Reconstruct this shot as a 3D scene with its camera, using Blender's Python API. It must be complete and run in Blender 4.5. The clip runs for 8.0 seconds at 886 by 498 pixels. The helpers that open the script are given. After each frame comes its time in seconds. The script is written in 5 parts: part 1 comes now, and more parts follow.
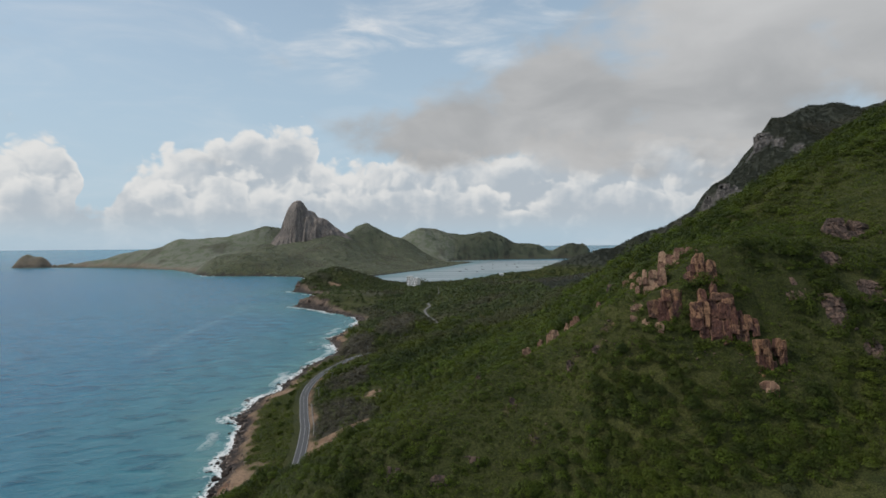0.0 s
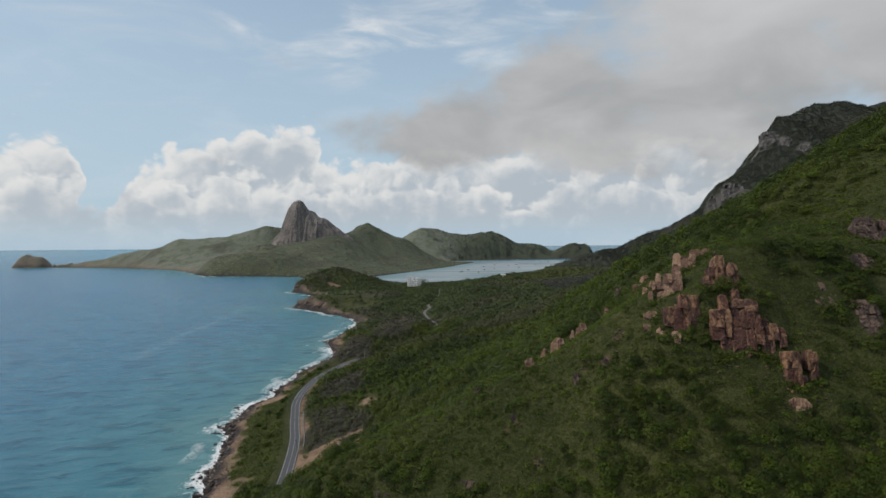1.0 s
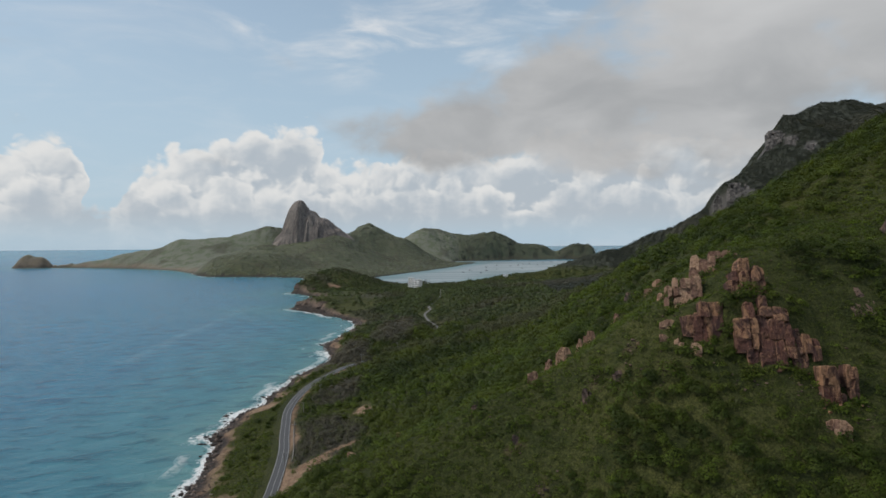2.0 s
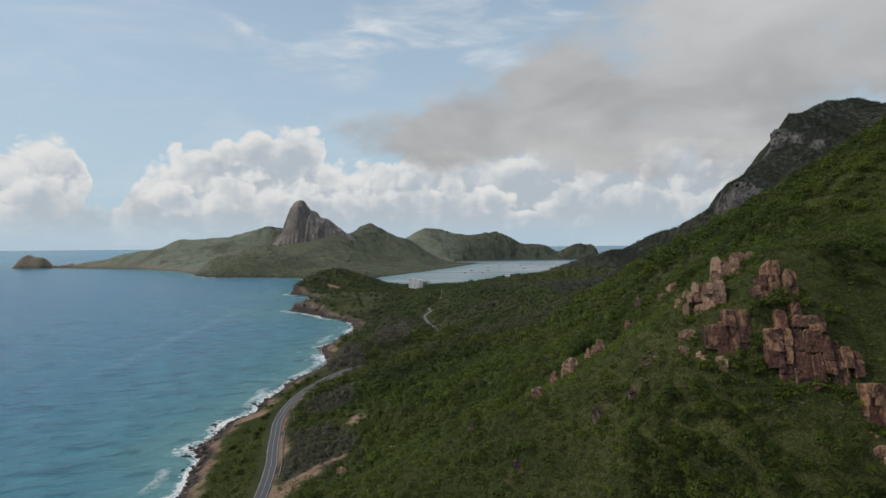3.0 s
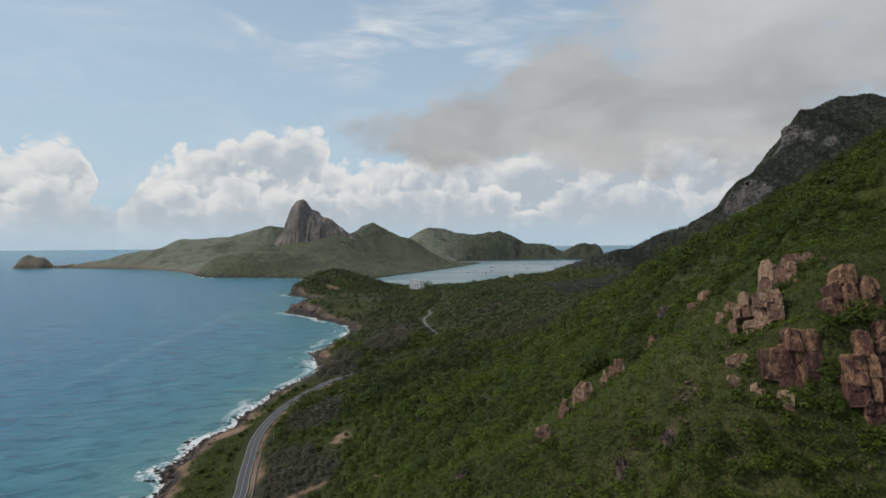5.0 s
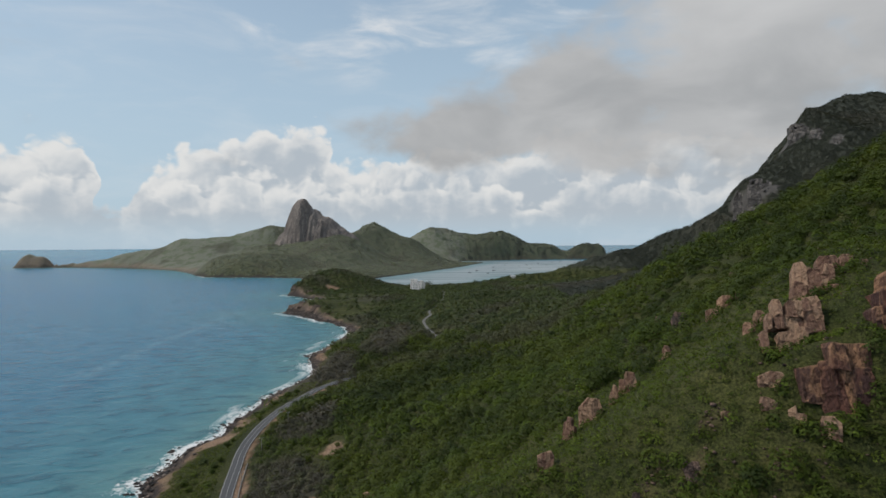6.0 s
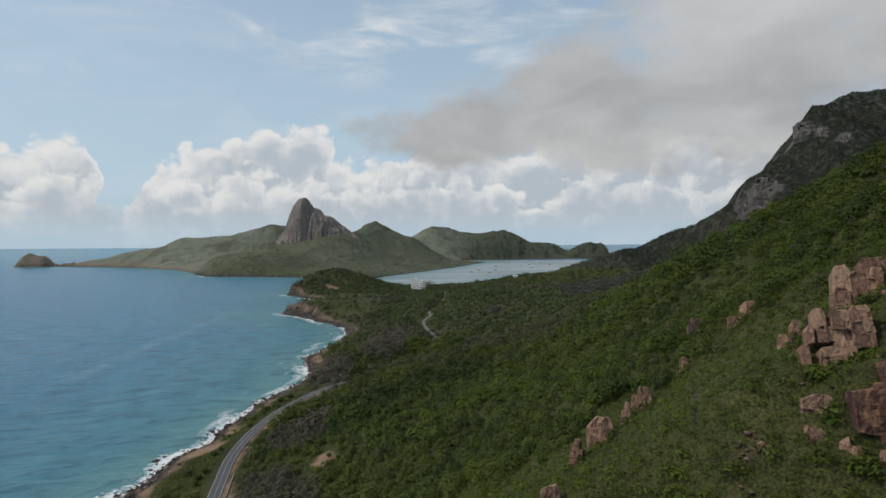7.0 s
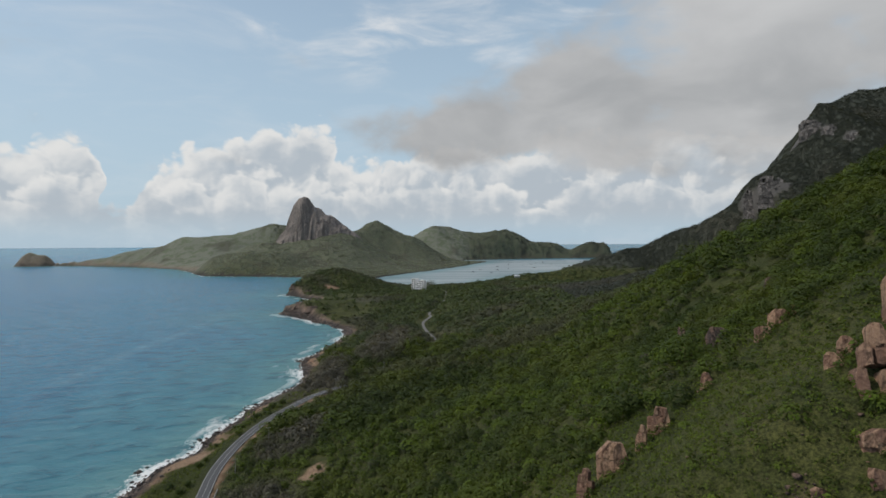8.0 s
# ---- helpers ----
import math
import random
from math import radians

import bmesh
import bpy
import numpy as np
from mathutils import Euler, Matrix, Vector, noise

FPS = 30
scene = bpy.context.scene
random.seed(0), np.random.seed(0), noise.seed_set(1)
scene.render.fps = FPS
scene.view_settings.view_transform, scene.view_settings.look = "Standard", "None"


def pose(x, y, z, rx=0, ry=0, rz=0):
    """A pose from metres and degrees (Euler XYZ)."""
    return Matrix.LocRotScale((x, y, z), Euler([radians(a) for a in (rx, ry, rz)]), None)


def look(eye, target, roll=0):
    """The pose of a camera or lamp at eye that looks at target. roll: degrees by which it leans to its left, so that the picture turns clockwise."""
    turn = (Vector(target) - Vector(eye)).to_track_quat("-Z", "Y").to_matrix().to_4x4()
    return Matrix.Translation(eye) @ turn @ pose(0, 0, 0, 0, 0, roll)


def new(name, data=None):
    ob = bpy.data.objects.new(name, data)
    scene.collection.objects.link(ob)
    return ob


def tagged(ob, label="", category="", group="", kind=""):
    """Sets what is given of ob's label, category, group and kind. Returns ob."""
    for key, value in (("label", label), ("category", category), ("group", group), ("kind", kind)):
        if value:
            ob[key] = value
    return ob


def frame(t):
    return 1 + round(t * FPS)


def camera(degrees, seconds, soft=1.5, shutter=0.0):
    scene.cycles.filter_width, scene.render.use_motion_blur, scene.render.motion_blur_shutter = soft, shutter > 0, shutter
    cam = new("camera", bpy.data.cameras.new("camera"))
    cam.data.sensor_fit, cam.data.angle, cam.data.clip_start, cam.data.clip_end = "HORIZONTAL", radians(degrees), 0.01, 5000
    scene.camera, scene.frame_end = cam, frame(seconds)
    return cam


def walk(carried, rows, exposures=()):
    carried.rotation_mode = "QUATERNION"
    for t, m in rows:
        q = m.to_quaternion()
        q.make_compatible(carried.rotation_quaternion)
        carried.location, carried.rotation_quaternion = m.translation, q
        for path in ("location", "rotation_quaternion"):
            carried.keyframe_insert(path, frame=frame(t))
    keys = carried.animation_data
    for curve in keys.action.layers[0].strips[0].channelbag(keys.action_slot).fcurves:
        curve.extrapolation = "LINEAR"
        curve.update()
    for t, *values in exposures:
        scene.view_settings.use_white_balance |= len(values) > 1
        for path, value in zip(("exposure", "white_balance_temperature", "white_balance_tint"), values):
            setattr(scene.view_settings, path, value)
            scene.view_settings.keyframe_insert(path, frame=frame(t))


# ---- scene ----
cam = camera(74.0, 8.0, soft=1.6)
PATH = [  # seconds, place, yaw, pitch, lean
    (0, (0.00, 0.00, 100.00), -1.755, -0.625, -0.504),
    (0.5, (1.24, 7.78, 100.21), -1.659, -0.627, -0.492),
    (1, (2.52, 16.20, 100.32), -1.576, -0.626, -0.484),
    (1.5, (3.89, 24.33, 100.44), -1.452, -0.612, -0.476),
    (3, (7.54, 48.86, 100.62), -1.133, -0.585, -0.486),
    (3.5, (8.86, 56.64, 100.51), -1.043, -0.579, -0.497),
    (4, (10.13, 64.54, 100.46), -0.928, -0.581, -0.507),
    (4.5, (11.33, 71.79, 100.51), -0.834, -0.599, -0.511),
    (6, (15.19, 93.73, 100.55), -0.513, -0.646, -0.465),
    (6.5, (16.37, 100.63, 100.54), -0.399, -0.685, -0.448),
    (7, (17.33, 107.51, 100.61), -0.298, -0.723, -0.423),
    (7.5, (18.38, 114.28, 100.68), -0.190, -0.748, -0.414),
    (8, (19.50, 121.52, 100.78), -0.106, -0.775, -0.406),
]
walk(cam, [(t, pose(*p, 90 + pitch, 0, yaw) @ pose(0, 0, 0, 0, 0, lean)) for t, p, yaw, pitch, lean in PATH])

# ---- light ----
SUN_AZ, SUN_EL = radians(-93), radians(46)   # azimuth clockwise from +y (seawards)
sun = new("sun", bpy.data.lights.new("sun", "SUN"))
sun.data.energy, sun.data.angle, sun.data.color = 1.9, radians(4.0), (1.0, 0.93, 0.82)
sun_from = Vector((math.sin(SUN_AZ) * math.cos(SUN_EL), math.cos(SUN_AZ) * math.cos(SUN_EL), math.sin(SUN_EL)))
sun.matrix_world = look(sun_from * 3000, (0, 0, 0))


class Nodes:
    """Short way to write node trees."""

    def __init__(self, tree):
        self.tree = tree
        tree.nodes.clear()

    def add(self, kind, **settings):
        n = self.tree.nodes.new(kind)
        for key, value in settings.items():
            setattr(n, key, value)
        return n

    def put(self, socket, value):
        if isinstance(value, bpy.types.NodeSocket):
            self.tree.links.new(value, socket)
        elif value is not None:
            if socket.type == "RGBA" and len(value) == 3:
                value = (*value, 1)
            socket.default_value = value

    def math(self, op, a, b=None, c=None, clamp=False):
        n = self.add("ShaderNodeMath", operation=op, use_clamp=clamp)
        for s, v in zip(n.inputs, (a, b, c)):
            self.put(s, v)
        return n.outputs[0]

    def mix(self, f, a, b, blend="MIX"):
        n = self.add("ShaderNodeMix", data_type="RGBA", blend_type=blend, clamp_factor=True)
        self.put(n.inputs[0], f), self.put(n.inputs[6], a), self.put(n.inputs[7], b)
        return n.outputs[2]

    def step(self, x, lo, hi, a=0.0, b=1.0):
        n = self.add("ShaderNodeMapRange", interpolation_type="SMOOTHSTEP")
        for s, v in zip(n.inputs, (x, lo, hi, a, b)):
            self.put(s, v)
        return n.outputs[0]

    def vec(self, x, y, z):
        n = self.add("ShaderNodeCombineXYZ")
        for s, v in zip(n.inputs, (x, y, z)):
            self.put(s, v)
        return n.outputs[0]

    def noise(self, vector, scale, detail=4.0, rough=0.55, distort=0.0, lac=2.0):
        n = self.add("ShaderNodeTexNoise")
        self.put(n.inputs["Vector"], vector)
        for key, v in (("Scale", scale), ("Detail", detail), ("Roughness", rough), ("Distortion", distort), ("Lacunarity", lac)):
            self.put(n.inputs[key], v)
        return n.outputs["Fac"]

    def scaled(self, vector, sx, sy, sz):
        n = self.add("ShaderNodeVectorMath", operation="MULTIPLY")
        self.put(n.inputs[0], vector), self.put(n.inputs[1], (sx, sy, sz))
        return n.outputs[0]

    def shifted(self, vector, dx, dy, dz):
        n = self.add("ShaderNodeVectorMath", operation="ADD")
        self.put(n.inputs[0], vector), self.put(n.inputs[1], (dx, dy, dz))
        return n.outputs[0]

    def attr(self, name):
        return self.add("ShaderNodeAttribute", attribute_name=name).outputs["Fac"]

    def bump(self, height, strength, distance):
        n = self.add("ShaderNodeBump")
        self.put(n.inputs["Strength"], strength), self.put(n.inputs["Distance"], distance), self.put(n.inputs["Height"], height)
        return n.outputs[0]


def build_world():
    w = bpy.data.worlds.new("sky")
    scene.world = w
    w.use_nodes = True
    k = Nodes(w.node_tree)
    sky = k.add("ShaderNodeTexSky", sky_type="NISHITA", sun_disc=False, sun_elevation=SUN_EL, sun_rotation=SUN_AZ, air_density=1.0, dust_density=2.2, ozone_density=1.5)
    way = k.add("ShaderNodeTexCoord").outputs["Generated"]
    sep = k.add("ShaderNodeSeparateXYZ")
    k.put(sep.inputs[0], way)
    flat = k.math("SQRT", k.math("ADD", k.math("MULTIPLY", sep.outputs[0], sep.outputs[0]), k.math("MULTIPLY", sep.outputs[1], sep.outputs[1])))
    az = k.math("ARCTAN2", sep.outputs[0], sep.outputs[1])        # 0 ahead, right positive
    el = k.math("ARCTAN2", sep.outputs[2], flat)
    p = k.vec(az, k.math("MULTIPLY", el, 1.35), 0.0)
    warp = k.noise(p, 5.0, 3.0, 0.5)
    warp2 = k.noise(k.shifted(p, 3.7, 1.9, 0.4), 14.0, 3.0, 0.5)
    az_w = k.math("ADD", az, k.math("MULTIPLY", k.math("SUBTRACT", warp, 0.5), 0.10))
    el_w = k.math("ADD", el, k.math("MULTIPLY", k.math("SUBTRACT", warp2, 0.5), 0.05))

    def along(stops):
        """A value that follows the azimuth: (degrees, value 0 to 1) pairs."""
        n = k.add("ShaderNodeValToRGB")
        n.color_ramp.interpolation = "EASE"
        k.put(n.inputs[0], k.math("ADD", k.math("DIVIDE", az_w, radians(160)), 0.5))
        e = n.color_ramp.elements
        e[0].position, e[1].position = stops[0][0] / 160 + 0.5, stops[-1][0] / 160 + 0.5
        e[0].color, e[1].color = (*[stops[0][1]] * 3, 1), (*[stops[-1][1]] * 3, 1)
        for d, v in stops[1:-1]:
            e.new(d / 160 + 0.5).color = (v, v, v, 1)
        return n.outputs[0]

    def blob(a, e, ra, re, gain=1.0):
        """A soft round patch of cloudiness, in degrees."""
        dx = k.math("DIVIDE", k.math("SUBTRACT", az_w, radians(a)), radians(ra))
        dy = k.math("DIVIDE", k.math("SUBTRACT", el_w, radians(e)), radians(re))
        r = k.math("SQRT", k.math("ADD", k.math("MULTIPLY", dx, dx), k.math("MULTIPLY", dy, dy)))
        return k.math("MULTIPLY", k.step(r, 0.25, 1.3, 1.0, 0.0), gain)

    def union(*parts):
        out = parts[0]
        for q in parts[1:]:
            out = k.math("MAXIMUM", out, q)
        return out

    # heaped clouds over the sea and behind the islands: a skyline of towers, with nearer, lower heaps before it
    tower = k.math("MULTIPLY", along(((-78, 0.45), (-60, 0.55), (-48, 0.40), (-40, 0.44), (-36, 0.56), (-33.5, 0.63), (-31, 0.62), (-29.9, 0.22), (-27.5, 0.26), (-25.5, 0.52), (-23, 0.60), (-20.5, 0.58), (-19, 0.62),
                                      (-16, 0.70), (-12.6, 0.755), (-10.8, 0.70), (-10, 0.54), (-4, 0.60), (2, 0.63), (8, 0.66), (14, 0.66), (20, 0.64), (28, 0.62), (45, 0.55), (70, 0.5))), radians(15.5))
    pw = k.vec(k.math("ADD", az, k.math("MULTIPLY", k.math("SUBTRACT", warp2, 0.5), 0.05)), k.math("MULTIPLY", el_w, 1.25), 0.0)

    def puffs(v):
        """Cauliflower heads at three sizes, 0 to 1."""
        total = None
        for size, gain in ((22.0, 0.58), (48.0, 0.30), (110.0, 0.12)):
            n = k.add("ShaderNodeTexVoronoi", feature="SMOOTH_F1")
            k.put(n.inputs["Vector"], v), k.put(n.inputs["Scale"], size), k.put(n.inputs["Smoothness"], 0.35)
            one = k.math("MULTIPLY", k.math("SUBTRACT", 1.0, n.outputs["Distance"]), gain)
            total = one if total is None else k.math("ADD", total, one)
        return total

    head = puffs(pw)
    side = puffs(k.shifted(pw, -0.012, 0.016, 0.0))
    cloudy = k.noise(p, 9.0, 6.0, 0.55)
    swing = k.math("ADD", k.math("MULTIPLY", k.math("SUBTRACT", head, 0.58), 1.5), k.math("MULTIPLY", k.math("SUBTRACT", cloudy, 0.5), 1.1))
    rim1 = k.math("ADD", k.math("MULTIPLY", k.math("SUBTRACT", tower, el_w), 19.0), swing)
    heap_m = k.math("MULTIPLY", k.step(rim1, -0.05, 0.30), 0.93)
    lower = k.math("MULTIPLY", k.math("ADD", 0.12, k.noise(k.vec(az, 0.0, 4.0), 9.0, 4.0, 0.6)), radians(11.0))
    rim2 = k.math("ADD", k.math("MULTIPLY", k.math("SUBTRACT", lower, el_w), 15.0), swing)
    relief = k.math("MULTIPLY", k.math("SUBTRACT", head, side), 1.05)
    soft = k.math("MULTIPLY", k.math("SUBTRACT", k.noise(k.shifted(p, 5.1, 3.3, 0), 11.0, 5.0, 0.55), 0.5), 0.8)
    v1 = k.math("ADD", k.step(rim1, 0.0, 1.35, 0.95, 0.14), k.math("ADD", relief, soft))
    v2 = k.math("ADD", k.step(rim2, 0.0, 1.2, 0.86, 0.10), k.math("ADD", relief, soft))
    front = k.step(rim2, -0.05, 0.45)
    v = k.math("ADD", k.math("MULTIPLY", v1, k.math("SUBTRACT", 1.0, front)), k.math("MULTIPLY", v2, front))
    v = k.math("SUBTRACT", v, k.step(az, radians(-16), radians(0), 0.0, 0.10))
    heap_c = k.mix(k.step(v, 0.0, 1.0), (0.44, 0.49, 0.54), (0.76, 0.755, 0.74))

    # the grey layer that spreads from the mountain
    layer = union(blob(4, 10.4, 13, 3.6), blob(14, 12.5, 14, 7.0), blob(27, 14.5, 16, 10), blob(44, 22, 22, 18), blob(70, 35, 35, 26), blob(105, 40, 40, 30), blob(-3, 9.6, 6, 2.2, 0.6))
    wisp = k.noise(k.scaled(p, 0.85, 1.15, 1.0), 8.0, 5.0, 0.52, 0.2)
    layer_d = k.math("ADD", layer, k.math("MULTIPLY", k.math("SUBTRACT", wisp, 0.5), 1.7))
    layer_m = k.math("MULTIPLY", k.step(layer_d, 0.16, 0.80), 0.94)
    layer_t = k.noise(k.scaled(k.shifted(p, 1.3, 0.2, 0.0), 0.8, 1.25, 1.0), 7.0, 5.0, 0.5, 0.3)
    layer_c = k.mix(k.step(layer_t, 0.30, 0.76), (0.37, 0.375, 0.38), (0.51, 0.51, 0.51))
    layer_c = k.mix(k.math("MULTIPLY", k.step(el, radians(13), radians(23)), k.step(az, radians(6), radians(30), 0.0, 0.85)), layer_c, (0.62, 0.62, 0.62))

    # thin high streaks
    thin = k.noise(k.scaled(p, 0.6, 1.6, 1.0), 9.0, 6.0, 0.58, 0.5)
    thin_m = k.math("MULTIPLY", k.step(thin, 0.42, 0.80), k.math("ADD", 0.22, union(blob(-2, 18.5, 13, 3.4), blob(-15, 19.5, 6, 1.6, 0.8), blob(24, 22.5, 28, 4.0), blob(0, 50, 90, 30, 0.5))))

    base = k.add("ShaderNodeBackground")
    k.put(base.inputs[0], k.mix(k.step(el, radians(-1), radians(45), 0.12, 0.80), (3.95, 5.18, 6.15), sky.outputs[0]))
    k.put(base.inputs[1], 0.115)
    shader = base.outputs[0]
    low = k.step(el, radians(0.2), radians(3.2), 0.12, 1.0)
    for mask, colour in ((thin_m, (0.72, 0.74, 0.76)), (k.math("MULTIPLY", heap_m, low), heap_c), (layer_m, layer_c)):
        cloud = k.add("ShaderNodeBackground")
        k.put(cloud.inputs[0], colour)
        m = k.add("ShaderNodeMixShader")
        k.put(m.inputs[0], mask)
        k.put(m.inputs[1], shader), k.put(m.inputs[2], cloud.outputs[0])
        shader = m.outputs[0]
    out = k.add("ShaderNodeOutputWorld")
    k.put(out.inputs[0], shader)


build_world()


# ---- materials ----
def material(name):
    m = bpy.data.materials.new(name)
    m.use_nodes = True
    k = Nodes(m.node_tree)
    out = k.add("ShaderNodeOutputMaterial")
    b = k.add("ShaderNodeBsdfPrincipled")
    k.put(out.inputs[0], b.outputs[0])
    return m, k, b


def place(k):
    return k.add("ShaderNodeNewGeometry").outputs["Position"]


def ground_material():
    m, k, b = material("hillside")
    p = place(k)
    n1, n2, n3 = k.noise(p, 0.012, 5), k.noise(p, 0.09, 5, 0.6), k.noise(p, 0.7, 5, 0.65)
    grass = k.mix(k.step(n1, 0.38, 0.62), (0.043, 0.051, 0.015), (0.064, 0.069, 0.021))
    grass = k.mix(k.step(n2, 0.40, 0.66), grass, (0.028, 0.037, 0.010))
    grass = k.mix(k.step(n3, 0.52, 0.72, 0, 0.5), grass, (0.050, 0.046, 0.024))
    fine = k.noise(p, 2.4, 4, 0.7)
    grass = k.mix(1.0, grass, k.mix(k.step(fine, 0.36, 0.64), (0.50, 0.52, 0.50), (1.55, 1.50, 1.40)), "MULTIPLY")
    # far land paled and greyed: distance haze put into the ground colour
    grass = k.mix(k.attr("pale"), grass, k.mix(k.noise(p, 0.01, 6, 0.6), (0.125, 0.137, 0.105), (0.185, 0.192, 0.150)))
    tufts = k.math("MULTIPLY", k.attr("pale"), k.step(k.noise(p, 0.035, 7, 0.68, 0.4), 0.46, 0.60, 0.0, 0.75))
    grass = k.mix(tufts, grass, k.mix(k.noise(p, 0.12, 4), (0.070, 0.092, 0.050), (0.120, 0.145, 0.078)))
    # mountain floor darkened like its leaves, cloud shade put into the colour
    grass = k.mix(k.attr("forest_floor"), grass, k.mix(n3, (0.034, 0.039, 0.029), (0.048, 0.053, 0.040)))
    dry = k.mix(n3, (0.045, 0.044, 0.030), (0.072, 0.066, 0.046))
    grass = k.mix(k.attr("dry"), grass, dry)
    sand = k.mix(n3, (0.205, 0.138, 0.092), (0.37, 0.255, 0.165))
    sand = k.mix(k.step(n2, 0.45, 0.7), sand, (0.16, 0.085, 0.050))
    sand = k.mix(k.step(k.noise(p, 1.1, 4, 0.7), 0.52, 0.62, 0, 0.75), sand, (0.085, 0.058, 0.046))
    stone = k.mix(k.noise(k.scaled(p, 1, 1, 0.25), 0.10, 8, 0.65), (0.045, 0.044, 0.042), (0.120, 0.112, 0.104))
    red = k.mix(k.noise(k.scaled(p, 1, 1, 0.4), 0.09, 8, 0.65), (0.110, 0.082, 0.066), (0.300, 0.212, 0.160))
    wet = k.mix(n3, (0.016, 0.015, 0.015), (0.06, 0.05, 0.045))
    c = k.mix(k.attr("rock"), grass, stone)
    c = k.mix(k.attr("red"), c, red)
    c = k.mix(k.attr("bare"), c, sand)
    c = k.mix(k.attr("wet"), c, wet)
    k.put(b.inputs["Base Color"], c)
    k.put(b.inputs["Roughness"], 0.9)
    k.put(b.inputs["Specular IOR Level"], 0.2)
    k.put(b.inputs["Normal"], k.bump(k.math("ADD", k.math("ADD", n3, k.math("MULTIPLY", fine, 0.5)), k.math("MULTIPLY", n2, 2.0)), 0.7, 1.2))
    return m


def sea_material():
    m, k, b = material("sea_water")
    p = place(k)
    far = k.attr("offshore")     # metres from the shore
    calm = k.attr("calm")
    patch = k.noise(k.scaled(p, 1, 0.5, 1), 0.006, 4, 0.55)
    d = k.math("MULTIPLY", far, k.math("ADD", 0.65, k.math("MULTIPLY", patch, 0.7)))
    c = k.mix(k.step(d, 0, 45), (0.090, 0.222, 0.232), (0.044, 0.174, 0.222))
    c = k.mix(k.step(d, 30, 170), c, (0.030, 0.150, 0.240))
    c = k.mix(k.step(d, 140, 600), c, (0.031, 0.146, 0.258))
    # horizon sea paled: distance haze and grazing sheen put into the colour
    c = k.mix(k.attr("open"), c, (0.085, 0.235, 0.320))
    # calm bay paled: the bright cloud it mirrors put into the colour
    c = k.mix(calm, c, k.mix(patch, (0.24, 0.29, 0.30), (0.37, 0.41, 0.415)))
    c = k.mix(k.math("MULTIPLY", calm, k.step(far, 20, 110, 0.75, 0.0)), c, (0.11, 0.235, 0.245))
    band = k.noise(k.scaled(p, 0.12, 1.0, 1), 0.012, 5, 0.6)
    c = k.mix(k.math("MULTIPLY", calm, k.step(band, 0.45, 0.62, 0, 0.8)), c, (0.075, 0.15, 0.16))
    streak = k.noise(k.scaled(p, 0.9, 0.25, 1), 0.02, 6, 0.6, 1.5)
    c = k.mix(k.step(streak, 0.58, 0.80, 0, 0.35), c, (0.06, 0.15, 0.19))
    turned = k.add("ShaderNodeVectorRotate", rotation_type="Z_AXIS")
    k.put(turned.inputs["Vector"], p), k.put(turned.inputs["Angle"], radians(-14))
    swell = k.noise(k.scaled(turned.outputs[0], 0.42, 1.0, 1), 0.10, 4, 0.55, 0.6)
    fold = k.noise(k.scaled(turned.outputs[0], 0.5, 1.1, 1), 0.035, 4, 0.6, 0.8)
    wavy = k.math("SUBTRACT", 1.0, calm)
    # wave faces darkened and lightened: their shading is put into the colour
    c = k.mix(k.math("MULTIPLY", wavy, k.step(swell, 0.52, 0.66, 0, 0.85)), c, k.mix(1.0, c, (0.45, 0.60, 0.68), "MULTIPLY"))
    c = k.mix(k.math("MULTIPLY", wavy, k.step(fold, 0.55, 0.72, 0, 0.45)), c, k.mix(1.0, c, (0.50, 0.66, 0.74), "MULTIPLY"))
    ripple = k.noise(k.scaled(turned.outputs[0], 0.35, 1.0, 1), 0.30, 3, 0.6, 0.5)
    c = k.mix(k.math("MULTIPLY", wavy, k.step(ripple, 0.56, 0.70, 0, 0.5)), c, k.mix(1.0, c, (0.55, 0.66, 0.72), "MULTIPLY"))
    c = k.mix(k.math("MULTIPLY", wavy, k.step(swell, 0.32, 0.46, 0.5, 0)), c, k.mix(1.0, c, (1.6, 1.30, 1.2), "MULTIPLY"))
    c = k.mix(k.math("MULTIPLY", k.attr("slick"), k.step(k.noise(p, 0.05, 5, 0.65), 0.40, 0.66, 0.05, 0.5)), c, (0.16, 0.27, 0.32))
    # foam: broken lace near the shore
    lace = k.noise(k.scaled(p, 1, 1, 0), 0.24, 8, 0.72, 1.6)
    big = k.noise(k.scaled(p, 1, 0.7, 0), 0.022, 4, 0.55)
    reach = k.math("ADD", 3.0, k.math("MULTIPLY", k.step(big, 0.38, 0.66), 17.0))
    near = k.math("SUBTRACT", 1.0, k.math("DIVIDE", far, reach))
    foam = k.step(k.math("ADD", k.math("MULTIPLY", near, 0.40), lace), 0.66, 0.82)
    foam = k.math("MULTIPLY", foam, k.step(near, -0.25, 0.15))
    crest = k.math("MULTIPLY", k.math("MULTIPLY", k.attr("breaker"), k.step(far, 12, 20, 1.0, 0.0)), k.step(lace, 0.36, 0.52))
    foam = k.math("MAXIMUM", foam, crest)
    foam = k.math("MULTIPLY", foam, k.math("SUBTRACT", 1.0, calm))
    k.put(b.inputs["Base Color"], k.mix(foam, c, (0.72, 0.74, 0.73)))
    k.put(b.inputs["Roughness"], k.math("ADD", k.math("MULTIPLY", calm, 0.12), k.math("ADD", 0.26, k.math("MULTIPLY", foam, 0.5))))
    k.put(b.inputs["IOR"], 1.333)
